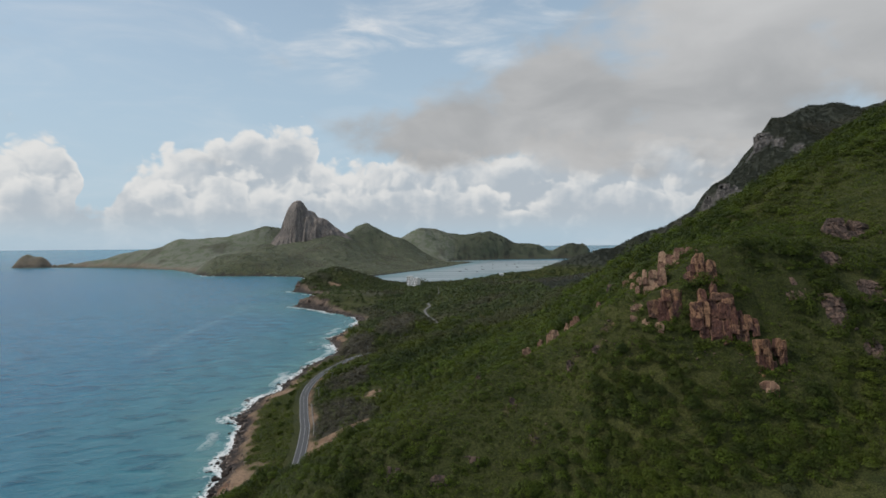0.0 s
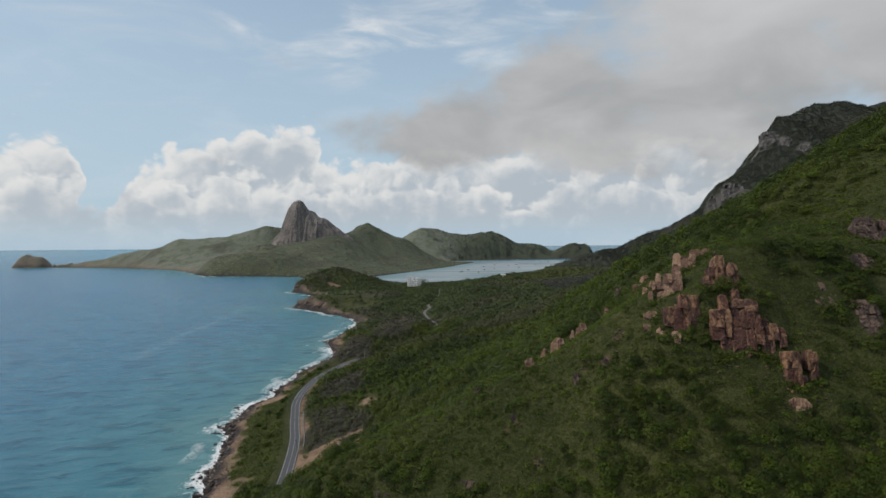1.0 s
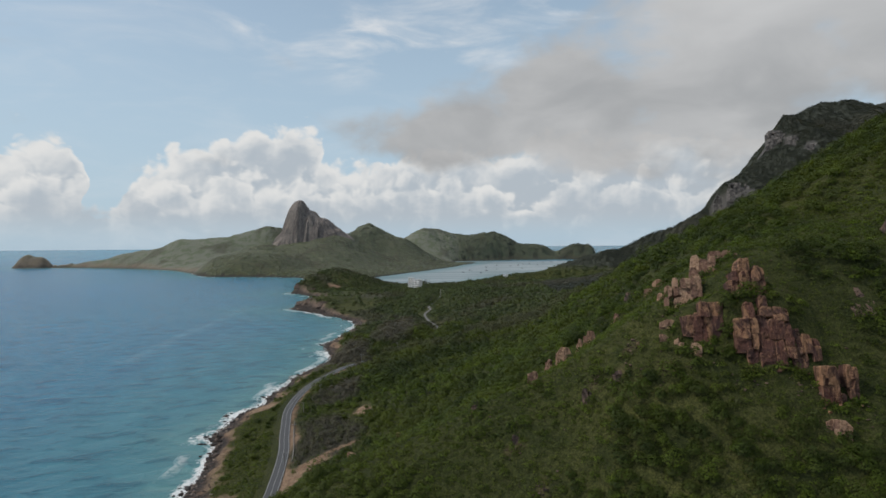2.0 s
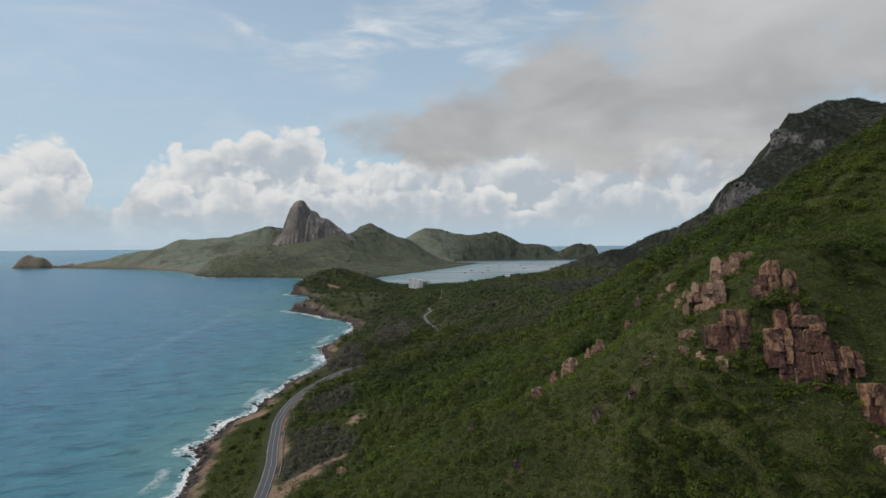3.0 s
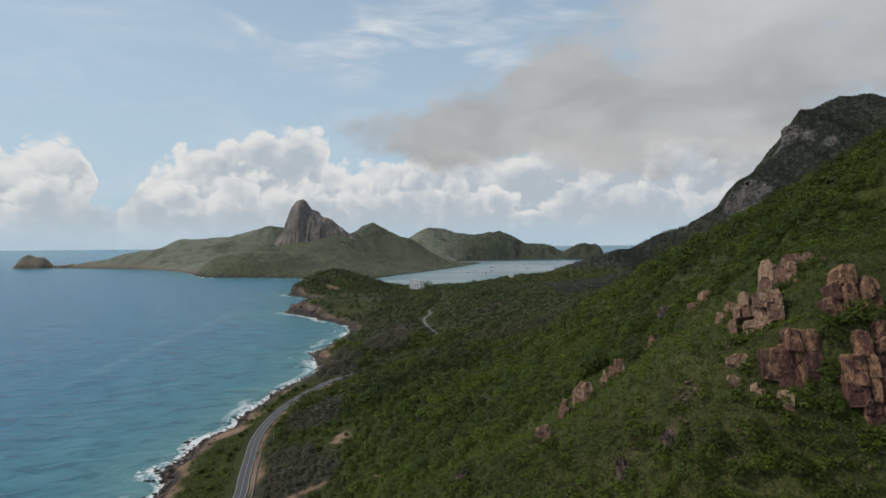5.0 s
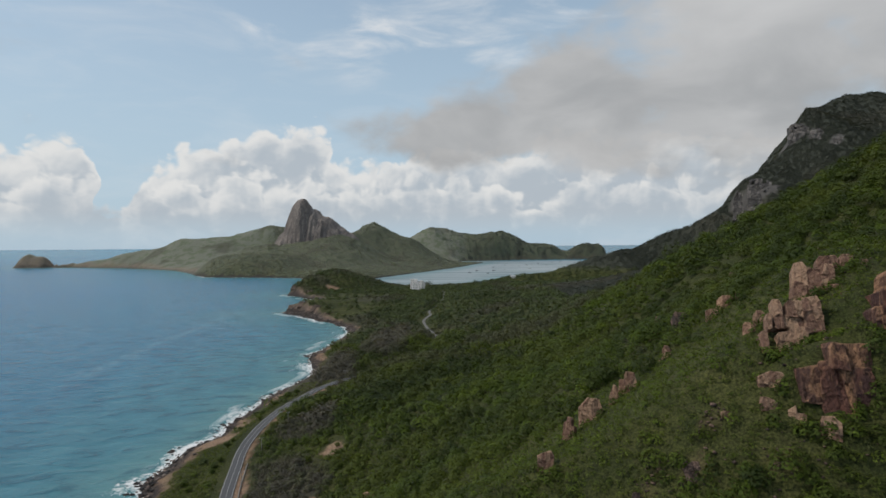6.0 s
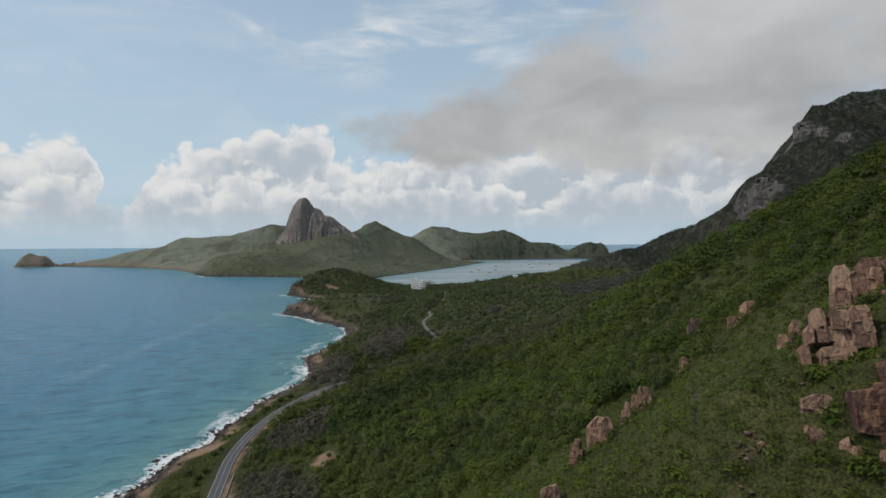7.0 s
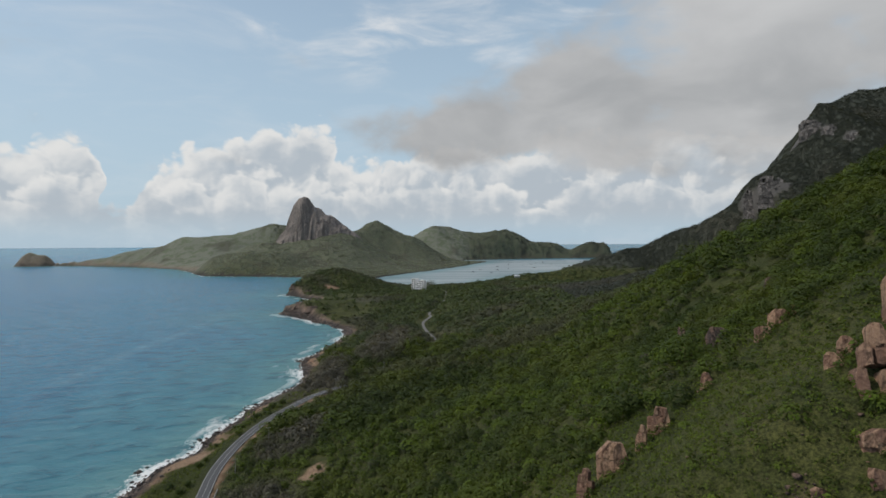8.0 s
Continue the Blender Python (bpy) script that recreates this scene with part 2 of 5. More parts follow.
    k.put(b.inputs["Specular IOR Level"], k.math("ADD", 0.28, k.math("MULTIPLY", calm, 0.22)))
    chop = k.noise(k.scaled(p, 1, 1.6, 1), 0.45, 4, 0.6, 0.4)
    h = k.math("ADD", k.math("MULTIPLY", swell, 2.2), k.math("MULTIPLY", chop, 0.5))
    k.put(b.inputs["Normal"], k.bump(h, k.math("MULTIPLY", k.math("SUBTRACT", 1.0, k.math("MULTIPLY", calm, 0.55)), k.math("MULTIPLY", k.step(far, 500, 2200, 1.0, 0.3), k.math("SUBTRACT", 1.0, k.math("MULTIPLY", k.attr("open"), 0.8)))), 1.0))
    return m


def rock_material(name, light, dark, stain, size=1.0, jointed=1.0, stained=0.9):
    m, k, b = material(name)
    p = place(k)
    n1 = k.noise(k.scaled(p, 1, 1, 0.22), 0.35 / size, 7, 0.62, 0.6)
    n2 = k.noise(p, 1.3 / size, 7, 0.65)
    n3 = k.noise(k.scaled(p, 1.4, 1.4, 0.12), 0.9 / size, 5, 0.6)
    tone = k.add("ShaderNodeObjectInfo").outputs["Random"]
    n4 = k.noise(k.scaled(k.shifted(p, 31, 7, 3), 1, 1, 0.28), 0.22 / size, 6, 0.6, 1.0)
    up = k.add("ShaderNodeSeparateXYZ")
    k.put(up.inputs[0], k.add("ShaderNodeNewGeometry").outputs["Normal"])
    # up-facing rock paler and less stained: light on tops put into the colour
    lit_top_tone = k.math("ADD", k.math("ADD", n1, k.math("MULTIPLY", k.math("SUBTRACT", tone, 0.5), 0.5)), k.math("MULTIPLY", up.outputs[2], 0.20))
    c = k.mix(k.step(lit_top_tone, 0.50, 0.66), dark, light)
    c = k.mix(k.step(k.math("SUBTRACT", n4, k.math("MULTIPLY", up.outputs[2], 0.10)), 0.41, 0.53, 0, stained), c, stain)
    c = k.mix(k.step(n3, 0.54, 0.66, 0, 0.65), c, stain)
    c = k.mix(k.step(n2, 0.58, 0.78, 0, 0.6), c, tuple(min(1, 1.4 * v + 0.03) for v in light))
    drip = k.noise(k.scaled(p, 2.2, 2.2, 0.08), 1.0 / size, 4, 0.6, 0.3)
    c = k.mix(k.step(drip, 0.54, 0.68, 0, 0.60), c, tuple(0.85 * v for v in light))
    c = k.mix(k.step(drip, 0.46, 0.34, 0, 0.55), c, tuple(0.8 * v for v in stain))
    worn = k.math("MULTIPLY", k.attr("rim"), k.step(n1, 0.42, 0.60, 0.0, 0.6))
    c = k.mix(worn, c, tuple(min(1, 1.25 * v + 0.02) for v in light))
    joint = k.add("ShaderNodeTexVoronoi", feature="DISTANCE_TO_EDGE")
    k.put(joint.inputs["Vector"], k.scaled(k.shifted(p, 2.0, 5.0, 1.0), 1, 1, 0.6)), k.put(joint.inputs["Scale"], 0.27 / size)
    wob = k.math("ADD", joint.outputs["Distance"], k.math("MULTIPLY", k.math("SUBTRACT", n2, 0.5), 0.30))
    crack = k.step(wob, 0.0, 0.035, 1.0, 0.0)
    c = k.mix(k.math("MULTIPLY", crack, 0.45 * jointed), c, (0.025, 0.018, 0.016))
    k.put(b.inputs["Base Color"], c)
    k.put(b.inputs["Roughness"], 0.85)
    k.put(b.inputs["Specular IOR Level"], 0.25)
    k.put(b.inputs["Normal"], k.bump(k.math("SUBTRACT", k.math("ADD", n2, n1), k.math("MULTIPLY", crack, 0.7 * jointed)), 1.0, 0.9 * size))
    return m


def leaf_material(name, dark, light, pale, fine, depth=1.0):
    m, k, b = material(name)
    p = place(k)
    isl = k.add("ShaderNodeNewGeometry").outputs["Random Per Island"]
    t = k.attr("tint")
    wide = k.noise(p, 0.02, 4)
    c = k.mix(k.math("ADD", k.math("MULTIPLY", t, 0.82), k.math("MULTIPLY", isl, 0.18)), dark, light)
    c = k.mix(k.step(wide, 0.42, 0.66, 0, 0.55), c, pale)
    c = k.mix(k.attr("dry"), c, k.mix(isl, (0.066, 0.065, 0.052), (0.114, 0.108, 0.088)))
    sprig = k.noise(p, fine, 3.0, 0.6)
    c = k.mix(1.0, c, k.mix(k.step(sprig, 0.36, 0.64), tuple(1 - 0.6 * depth for _ in range(3)), (1 + 0.55 * depth, 1 + 0.50 * depth, 1 + 0.35 * depth)), "MULTIPLY")
    clump = k.noise(p, fine * 0.16, 3.0, 0.6)
    c = k.mix(1.0, c, k.mix(k.step(clump, 0.36, 0.64), tuple(1 - 0.32 * depth for _ in range(3)), (1 + 0.30 * depth, 1 + 0.28 * depth, 1 + 0.1 * depth)), "MULTIPLY")
    k.put(b.inputs["Normal"], k.bump(sprig, 0.5, 0.4))
    k.put(b.inputs["Base Color"], c)
    k.put(b.inputs["Roughness"], 0.62)
    k.put(b.inputs["Specular IOR Level"], 0.2)
    thru = k.add("ShaderNodeBsdfTranslucent")
    k.put(thru.inputs[0], k.mix(1.0, c, (1.5, 1.35, 0.55), "MULTIPLY"))
    both = k.add("ShaderNodeMixShader")
    k.put(both.inputs[0], 0.28), k.put(both.inputs[1], b.outputs[0]), k.put(both.inputs[2], thru.outputs[0])
    k.put([n for n in k.tree.nodes if n.type == "OUTPUT_MATERIAL"][0].inputs[0], both.outputs[0])
    return m


def stone_material():
    m, k, b = material("beach_stone")
    isl = k.add("ShaderNodeNewGeometry").outputs["Random Per Island"]
    n = k.noise(place(k), 1.6, 5, 0.65)
    c = k.mix(k.step(isl, 0.25, 0.75), (0.030, 0.026, 0.024), (0.150, 0.105, 0.080))
    c = k.mix(k.step(isl, 0.90, 0.96), c, (0.30, 0.24, 0.19))
    k.put(b.inputs["Base Color"], k.mix(k.step(n, 0.4, 0.65, 0, 0.6), c, (0.055, 0.044, 0.038)))
    k.put(b.inputs["Roughness"], 0.75)
    return m


def plain(name, colour, rough=0.6, grain=0.15, scale=3.0):
    m, k, b = material(name)
    n = k.noise(place(k), scale, 5, 0.6)
    low = tuple(v * (1 - grain) for v in colour)
    k.put(b.inputs["Base Color"], k.mix(n, low, colour))
    k.put(b.inputs["Roughness"], rough)
    return m


GRASS = leaf_material("grass_blades", (0.042, 0.064, 0.009), (0.088, 0.121, 0.013), (0.094, 0.114, 0.016), 2.4, 0.45)
GROUND, SEA = ground_material(), sea_material()
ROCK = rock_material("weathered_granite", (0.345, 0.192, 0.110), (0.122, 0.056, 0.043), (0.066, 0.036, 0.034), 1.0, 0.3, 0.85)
# copy of the granite for sunlit ledges: sunlight put into a paler, less stained colour
SUNLIT_PALE_ROCK = rock_material("sunlit_pale_granite", (0.430, 0.275, 0.180), (0.235, 0.135, 0.095), (0.120, 0.072, 0.056), 1.0, 0.3, 0.3)
GREY_ROCK = rock_material("grey_granite", (0.41, 0.360, 0.318), (0.245, 0.212, 0.188), (0.155, 0.136, 0.124), 9.0, 0.2)
SHORE_ROCK = rock_material("black_shore_stone", (0.045, 0.038, 0.034), (0.015, 0.014, 0.014), (0.07, 0.05, 0.04))
LEAF = leaf_material("shrub_leaves", (0.022, 0.036, 0.008), (0.102, 0.153, 0.013), (0.097, 0.122, 0.017), 2.2, 0.36)
WOOD_LEAF = leaf_material("forest_leaves", (0.034, 0.050, 0.022), (0.084, 0.118, 0.040), (0.094, 0.116, 0.050), 0.5, 0.5)
# mountain leaves darkened and greyed: cloud shadow put into the colour
CLOUD_SHADED_LEAF = leaf_material("shaded_mountain_leaves", (0.039, 0.046, 0.035), (0.050, 0.058, 0.042), (0.052, 0.058, 0.044), 0.2, 0.2)
# peninsula and headland leaves greyed: distance haze put into the colour
PALE_LEAF = leaf_material("hazy_hill_leaves", (0.128, 0.148, 0.112), (0.170, 0.194, 0.146), (0.182, 0.198, 0.154), 0.05, 0.22)
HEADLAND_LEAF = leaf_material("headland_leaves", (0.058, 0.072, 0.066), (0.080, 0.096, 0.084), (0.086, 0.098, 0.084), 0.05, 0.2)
CLIFF_ROCK = rock_material("sea_cliff_rock", (0.200, 0.146, 0.112), (0.115, 0.084, 0.068), (0.080, 0.062, 0.054), 3.0, 0.5)
DARK_ROCK = rock_material("dark_granite", (0.18, 0.120, 0.092), (0.078, 0.054, 0.046), (0.047, 0.037, 0.034))
SHINGLE = stone_material()
ASPHALT = plain("asphalt", (0.080, 0.082, 0.086), 0.85, 0.3, 1.5)
LINE = plain("road_paint", (0.42, 0.42, 0.40), 0.7, 0.45, 0.8)
CONCRETE = plain("concrete", (0.27, 0.255, 0.23), 0.8, 0.3)
WHITE = plain("white_glaze", (0.75, 0.75, 0.73), 0.4, 0.1)
PLASTER = plain("white_plaster", (0.84, 0.83, 0.80), 0.8, 0.12, 0.6)
ROOF = plain("pale_roof_sheet", (0.55, 0.56, 0.57), 0.5, 0.2)
GLASS_DARK = plain("dark_window_glass", (0.03, 0.035, 0.04), 0.08, 0.2)
HULL = plain("tarred_hull", (0.07, 0.05, 0.04), 0.6, 0.3)
TRUNK = plain("grey_bark", (0.13, 0.11, 0.09), 0.9, 0.4)
CABIN = plain("faded_paint", (0.30, 0.33, 0.35), 0.6, 0.3)
CONCRETE_ROAD = plain("worn_concrete_lane", (0.150, 0.146, 0.136), 0.85, 0.3, 1.0)
RED_PAINT = plain("red_paint", (0.35, 0.05, 0.04), 0.6, 0.3)
CLIFF_GREY = rock_material("mountain_granite", (0.190, 0.174, 0.160), (0.092, 0.085, 0.080), (0.052, 0.050, 0.047), 5.0, 0.3)


# ---- the lie of the land ----
def hashed(ix, iy, seed):
    v = np.sin(ix * 127.1 + iy * 311.7 + seed * 74.7) * 43758.5453
    return v - np.floor(v)


def lattice(x, y, seed):
    ix, iy = np.floor(x), np.floor(y)
    fx, fy = x - ix, y - iy
    fx, fy = fx * fx * (3 - 2 * fx), fy * fy * (3 - 2 * fy)
    a, b = hashed(ix, iy, seed), hashed(ix + 1, iy, seed)
    c, d = hashed(ix, iy + 1, seed), hashed(ix + 1, iy + 1, seed)
    return a + (b - a) * fx + (c - a) * fy + (a - b - c + d) * fx * fy


def fbm(x, y, size, octaves=4, seed=1):
    """Noise from about -1 to 1."""
    total, gain = 0, 1.0
    for i in range(octaves):
        total = total + gain * (2 * lattice(x / size * 2 ** i + 17.3 * i, y / size * 2 ** i - 9.1 * i, seed + i) - 1)
        gain *= 0.5
    return total


def ramp(x, lo, hi):
    t = np.clip((x - lo) / (hi - lo), 0, 1)
    return t * t * (3 - 2 * t)


def lane(x, y, line):
    """Distance to an open line, and how far along it the nearest place lies."""
    best, along, run = np.full(np.shape(x), 1e9), np.zeros(np.shape(x)), 0.0
    for (ax, ay), (bx, by) in zip(line, line[1:]):
        length = math.hypot(bx - ax, by - ay)
        t = np.clip(((x - ax) * (bx - ax) + (y - ay) * (by - ay)) / length ** 2, 0, 1)
        d = np.hypot(x - ax - t * (bx - ax), y - ay - t * (by - ay))
        along = np.where(d < best, run + t * length, along)
        best, run = np.minimum(best, d), run + length
    return best, along


SEA_COAST = [(-90, -900), (-92, 60), (-90, 170), (-83, 234), (-100, 308), (-113, 338), (-103, 391), (-95, 465), (-84, 508), (-81, 565), (-98, 600), (-98, 615), (-90, 640), (-86, 740),
             (-88, 790), (-112, 823), (-160, 890), (-209, 945), (-196, 990), (-175, 1060), (-213, 1157), (-278, 1240), (-262, 1320), (-250, 1450), (-310, 1640), (-385, 1790), (-500, 1845),
             (-690, 1885), (-770, 2010), (-830, 2120), (-1000, 2370), (-1300, 2610), (-1580, 2735)]
FAR_SIDE = [(-1730, 2785), (-1640, 2830), (-1300, 3000), (-700, 3350), (0, 3800), (800, 3700), (985, 3480), (985, 3400), (820, 3400), (420, 3350), (140, 3180), (100, 2950)]
BAY = [(240, 2950), (110, 2500), (5, 2194), (-80, 1977), (-150, 1797), (-192, 1640), (-150, 1490), (-80, 1405), (0, 1380), (62, 1420), (135, 1540), (205, 1740), (430, 2000), (800, 2050), (1200, 2200), (4700, 2300)]
LAND = SEA_COAST + FAR_SIDE + BAY + [(4700, -900)]


def inland(x, y):
    """Metres inland from the shore, negative out at sea."""
    x, y = np.asarray(x, float), np.asarray(y, float)
    wx, wy = x + 5 * fbm(x, y, 38, 3, 5), y + 5 * fbm(x, y, 38, 3, 9)
    ring = LAND + LAND[:1]
    d, _ = lane(wx, wy, ring)
    inside = np.zeros(np.shape(x), bool)
    for (ax, ay), (bx, by) in zip(ring, ring[1:]):
        if ay != by:
            inside ^= ((ay > wy) != (by > wy)) & (wx < (bx - ax) * (wy - ay) / (by - ay) + ax)
    sd = np.where(inside, d, -d)
    for cx, cy, rx, ry in ((-1832, 2800, 92, 60), (-1752, 2792, 15, 16), (-1724, 2788, 15, 16), (-1690, 2780, 30, 20)):
        e = (1 - np.hypot((wx - cx) / rx, (wy - cy) / ry)) * min(rx, ry)
        sd = np.maximum(sd, e)
    return sd


# heights of the hillside: sections across it, from the road up
ACROSS = (-60, -20, 20, 60, 100, 150, 220, 320, 500)
SECTIONS = {
    -300: (5, 8, 14, 24, 40, 62, 95, 150, 230),
    100: (5, 7, 12, 22, 32, 46, 72, 120, 210),
    148: (7, 14, 28, 44, 47, 62, 90, 140, 225),
    172: (22, 42, 47, 63, 71, 76, 102, 156, 240),
    192: (24, 44, 58, 79, 97, 94, 122, 172, 250),
    225: (12, 24, 42, 66, 98, 106, 136, 188, 262),
    270: (5, 10, 31, 58, 79, 116, 152, 204, 280),
    345: (5, 11, 25, 42, 60, 91, 130, 196, 290),
    450: (6, 12, 19, 25, 40, 77, 118, 178, 285),
    620: (8, 11, 13, 17, 24, 40, 62, 98, 165),
    820: (8, 13, 17, 24, 32, 38, 48, 70, 120),
}
RIDGE = ((150, 1480, 6), (290, 1500, 30), (421, 1450, 76), (493, 1420, 94), (574, 1380, 131), (637, 1340, 174), (668, 1332, 232), (717, 1340, 262), (768, 1360, 290), (812, 1400, 331),
         (880, 1468, 400), (1025, 1520, 455), (1130, 1560, 472), (1223, 1600, 466), (1290, 1600, 488), (1500, 1600, 560), (2200, 1500, 600))
HILLS = (  # x, y, height, half-widths along and across, turn
    (-1858, 2800, 60, 58, 56, 0), (-1798, 2800, 47, 60, 50, 0), (-1700, 2780, 16, 40, 30, 0), (-1560, 2770, 36, 120, 60, 0), (-1330, 2760, 72, 190, 110, 0), (-1752, 2792, 14, 12, 14, 0), (-1726, 2788, 20, 11, 14, 0), (-1080, 2740, 124, 210, 170, 0), (-900, 2740, 126, 220, 200, 0), (-720, 2780, 168, 190, 190, 0),
    (-520, 2420, 120, 330, 300, 0), (-268, 2700, 192, 140, 230, 0), (-350, 2400, 122, 150, 280, 0), (-130, 2650, 118, 150, 200, 0), (-40, 3420, 168, 170, 200, 0), (110, 3420, 150, 200, 200, 0), (400, 3440, 152, 170, 140, 0), (270, 3420, 132, 160, 130, 0),
    (620, 3440, 108, 170, 120, 0), (870, 3440, 124, 120, 70, 0), (955, 3445, 112, 60, 50, 0), (-300, 1900, 22, 120, 120, 0), (-205, 1345, 41, 95, 90, 0), (-232, 1262, 30, 50, 50, 0), (-150, 930, 20, 70, 60, 0), (-90, 980, 16, 90, 90, 0), (-700, 2050, 60, 170, 140, 0), (-560, 2030, 66, 160, 160, 0))
ROAD_LINE = [(-72, 110), (-67, 165), (-58, 215), (-55, 242), (-57.4, 270), (-61.8, 300), (-66.4, 320), (-71, 342), (-75, 362), (-76.9, 382), (-77, 405), (-74.4, 432), (-67, 462), (-56, 490), (-24, 535), (4, 590), (14, 650), (4, 700), (-1, 745), (6, 785), (4, 830), (12, 900), (22, 1010), (27, 1180), (20, 1240)]


def spline(points, step=3.0):
    """A smooth line through points."""
    out, q = [], [points[0], *points, points[-1]]
    for a, b, c, d in zip(q, q[1:], q[2:], q[3:]):
        n = max(2, int(math.dist(b, c) / step))
        for i in range(n):
            t = i / n
            out.append(tuple(0.5 * (2 * v + (w - u) * t + (2 * u - 5 * v + 4 * w - s) * t * t + (3 * v - u - 3 * w + s) * t ** 3) for u, v, w, s in zip(a, b, c, d)))
    return out + [points[-1]]


ROAD = spline(ROAD_LINE)


def road_height(y):
    return np.interp(y, (100, 300, 480, 560, 700, 775, 900, 1100, 1240), (5.5, 6, 6, 7, 12, 15.5, 12, 8, 7))


def section_height(x, y):
    rows = sorted(SECTIONS)
    table = np.array([SECTIONS[r] for r in rows], float)
    total = 0
    for ox, oy in ((0, 0), (9, 0), (-9, 0), (0, 8), (0, -8)):
        px, py = np.clip(x + ox, ACROSS[0], ACROSS[-1]), np.clip(y + oy, rows[0], rows[-1])
        i = np.clip(np.searchsorted(ACROSS, px) - 1, 0, len(ACROSS) - 2)
        j = np.clip(np.searchsorted(rows, py) - 1, 0, len(rows) - 2)
        xs, ys = np.array(ACROSS, float), np.array(rows, float)
        u, v = (px - xs[i]) / (xs[i + 1] - xs[i]), (py - ys[j]) / (ys[j + 1] - ys[j])
        total = total + (table[j, i] * (1 - u) + table[j, i + 1] * u) * (1 - v) + (table[j + 1, i] * (1 - u) + table[j + 1, i + 1] * u) * v
    return total / 5 + np.clip(x - ACROSS[-1], 0, 700) * 0.22


def ridge_height(x, y):
    rx, ry, rh = zip(*RIDGE)
    crest, top = np.interp(x, rx, ry), np.interp(x, rx, rh) * ramp(x, 120, 200)
    crest = crest + 25 * fbm(x, y * 0, 140, 3, 33) * ramp(x, 300, 500)
    d = np.abs(y - crest)
    rough = 1 + 0.30 * fbm(x, y, 150, 4, 31) * ramp(d, 10, 90)
    return np.maximum(top - d * 0.50 * rough - 0.0002 * d * d, 0)


# ground held up behind the largest crags: foot of the face, turn, half width, rise, and where it starts and fades behind
TERRACES = ((86.2, 171.8, -10, 6.6, 6.5, 2.5, 7.5, 8, 17), (74.6, 179.2, -10, 5.2, 4.5, 1.0, 5.5, 5, 11), (87.2, 182.4, -8, 4.4, 3.5, 1.5, 5.5, 6, 14), (95.5, 170.4, -10, 3.6, 3.5, 2.0, 6.0, 7, 13))


def terraces(x, y):
    out = np.zeros(np.shape(x))
    for cx, cy, turn, half, rise, a, b, c, d in TERRACES:
        u = (x - cx) * math.cos(radians(turn)) + (y - cy) * math.sin(radians(turn))
        v = (y - cy) * math.cos(radians(turn)) - (x - cx) * math.sin(radians(turn))
        out = out + rise * ramp(v, a, b) * (1 - ramp(v, c, d)) * (1 - ramp(np.abs(u), 0.8 * half, 1.5 * half))
    return out


def ribs(x, y):
    """Side spurs and gullies that run down the wooded slope: about -1 to 1."""
    return fbm(x * 0.30 - y * 0.10, y + 0.22 * x, 42, 3, 6) * ramp(y, 225, 285) * (1 - ramp(y, 560, 720))


def height(x, y):
    x, y = np.asarray(x, float), np.asarray(y, float)
    sd = inland(x, y)
    near = section_height(x, y) * (1 - ramp(y, 820, 1250)) + 6 * ramp(y, 820, 1150)
    slope_up = np.clip(near / 60, 0, 1)
    near = near + slope_up * (1.7 * fbm(x, y, 55, 4, 3) + 5 * ramp(y, 500, 900) * fbm(x, y, 130, 3, 4) + 3.4 * ribs(x, y)) + terraces(x, y) - 3.0 * np.exp(-((x - 44) / 17) ** 2 - ((y - 205) / 24) ** 2) - 1.8 * np.exp(-((x - 74) / 6) ** 2 - ((y - 191) / 5) ** 2)
    peak = ridge_height(x, y)
    peak = peak + np.clip(peak / 100, 0, 1) * 9 * fbm(x, y, 120, 5, 41)
    z = (np.maximum(near, 0.01) ** 5 + np.maximum(peak, 0) ** 5) ** 0.2
    far = np.zeros(np.shape(x))
    for cx, cy, h, rx, ry, turn in HILLS:
        g = h * np.exp(-((x - cx) / rx) ** 2 - ((y - cy) / ry) ** 2)
        far = (far ** 3 + g ** 3) ** (1 / 3)
    far = far * (1 + 0.10 * fbm(x, y, 160, 5, 51) + 0.05 * (x < -1600) * fbm(x, y, 26, 4, 54)) + np.clip(far / 60, 0, 1) * (2 * fbm(x, y, 60, 3, 52) - 13 * np.abs(fbm(x, y, 190, 3, 55)) + 4)
    z = np.maximum(z, 5) * 1.0
    z = np.where(y > 850, (np.maximum(z, 0) ** 4 + np.maximum(far, 0) ** 4) ** 0.25, z)
    bank = 30 - 21 * ramp(y, 830, 880) + 26 * ramp(y, 1500, 2000)
    bank = np.where(x < -1640, 11.0, bank)
    shore = 1 - np.exp(-np.maximum(sd, 0) / bank)
    land = z * shore + 1.6 * ramp(sd, 0, 10) + 1.4 * fbm(x, y, 13, 3, 53) * ramp(sd, 1, 6) * (1 - ramp(sd, 14, 30)) * ramp(y, 830, 880) * (y < 1350) * (x < -60)
    d, _ = lane(x, y, ROAD_LINE)
    land = land + (road_height(y) - 0.25 - land) * (1 - ramp(d, 4.8, 13)) * ramp(sd, 2, 12)
    return np.where(sd > 0, land, np.maximum(sd * 0.16, -14))


STONY = ((25.5, 174, 2.4, 1.2, 0.3), (30, 163, 2.6, 1.4, 0.0), (52.6, 180, 3.2, 1.3, 0.4), (63.8, 176, 2.2, 1.0, 0.0), (47, 181, 2.0, 1.0, 0.5), (57, 184, 1.6, 0.9, 0.2))   # small stony patches on the slope


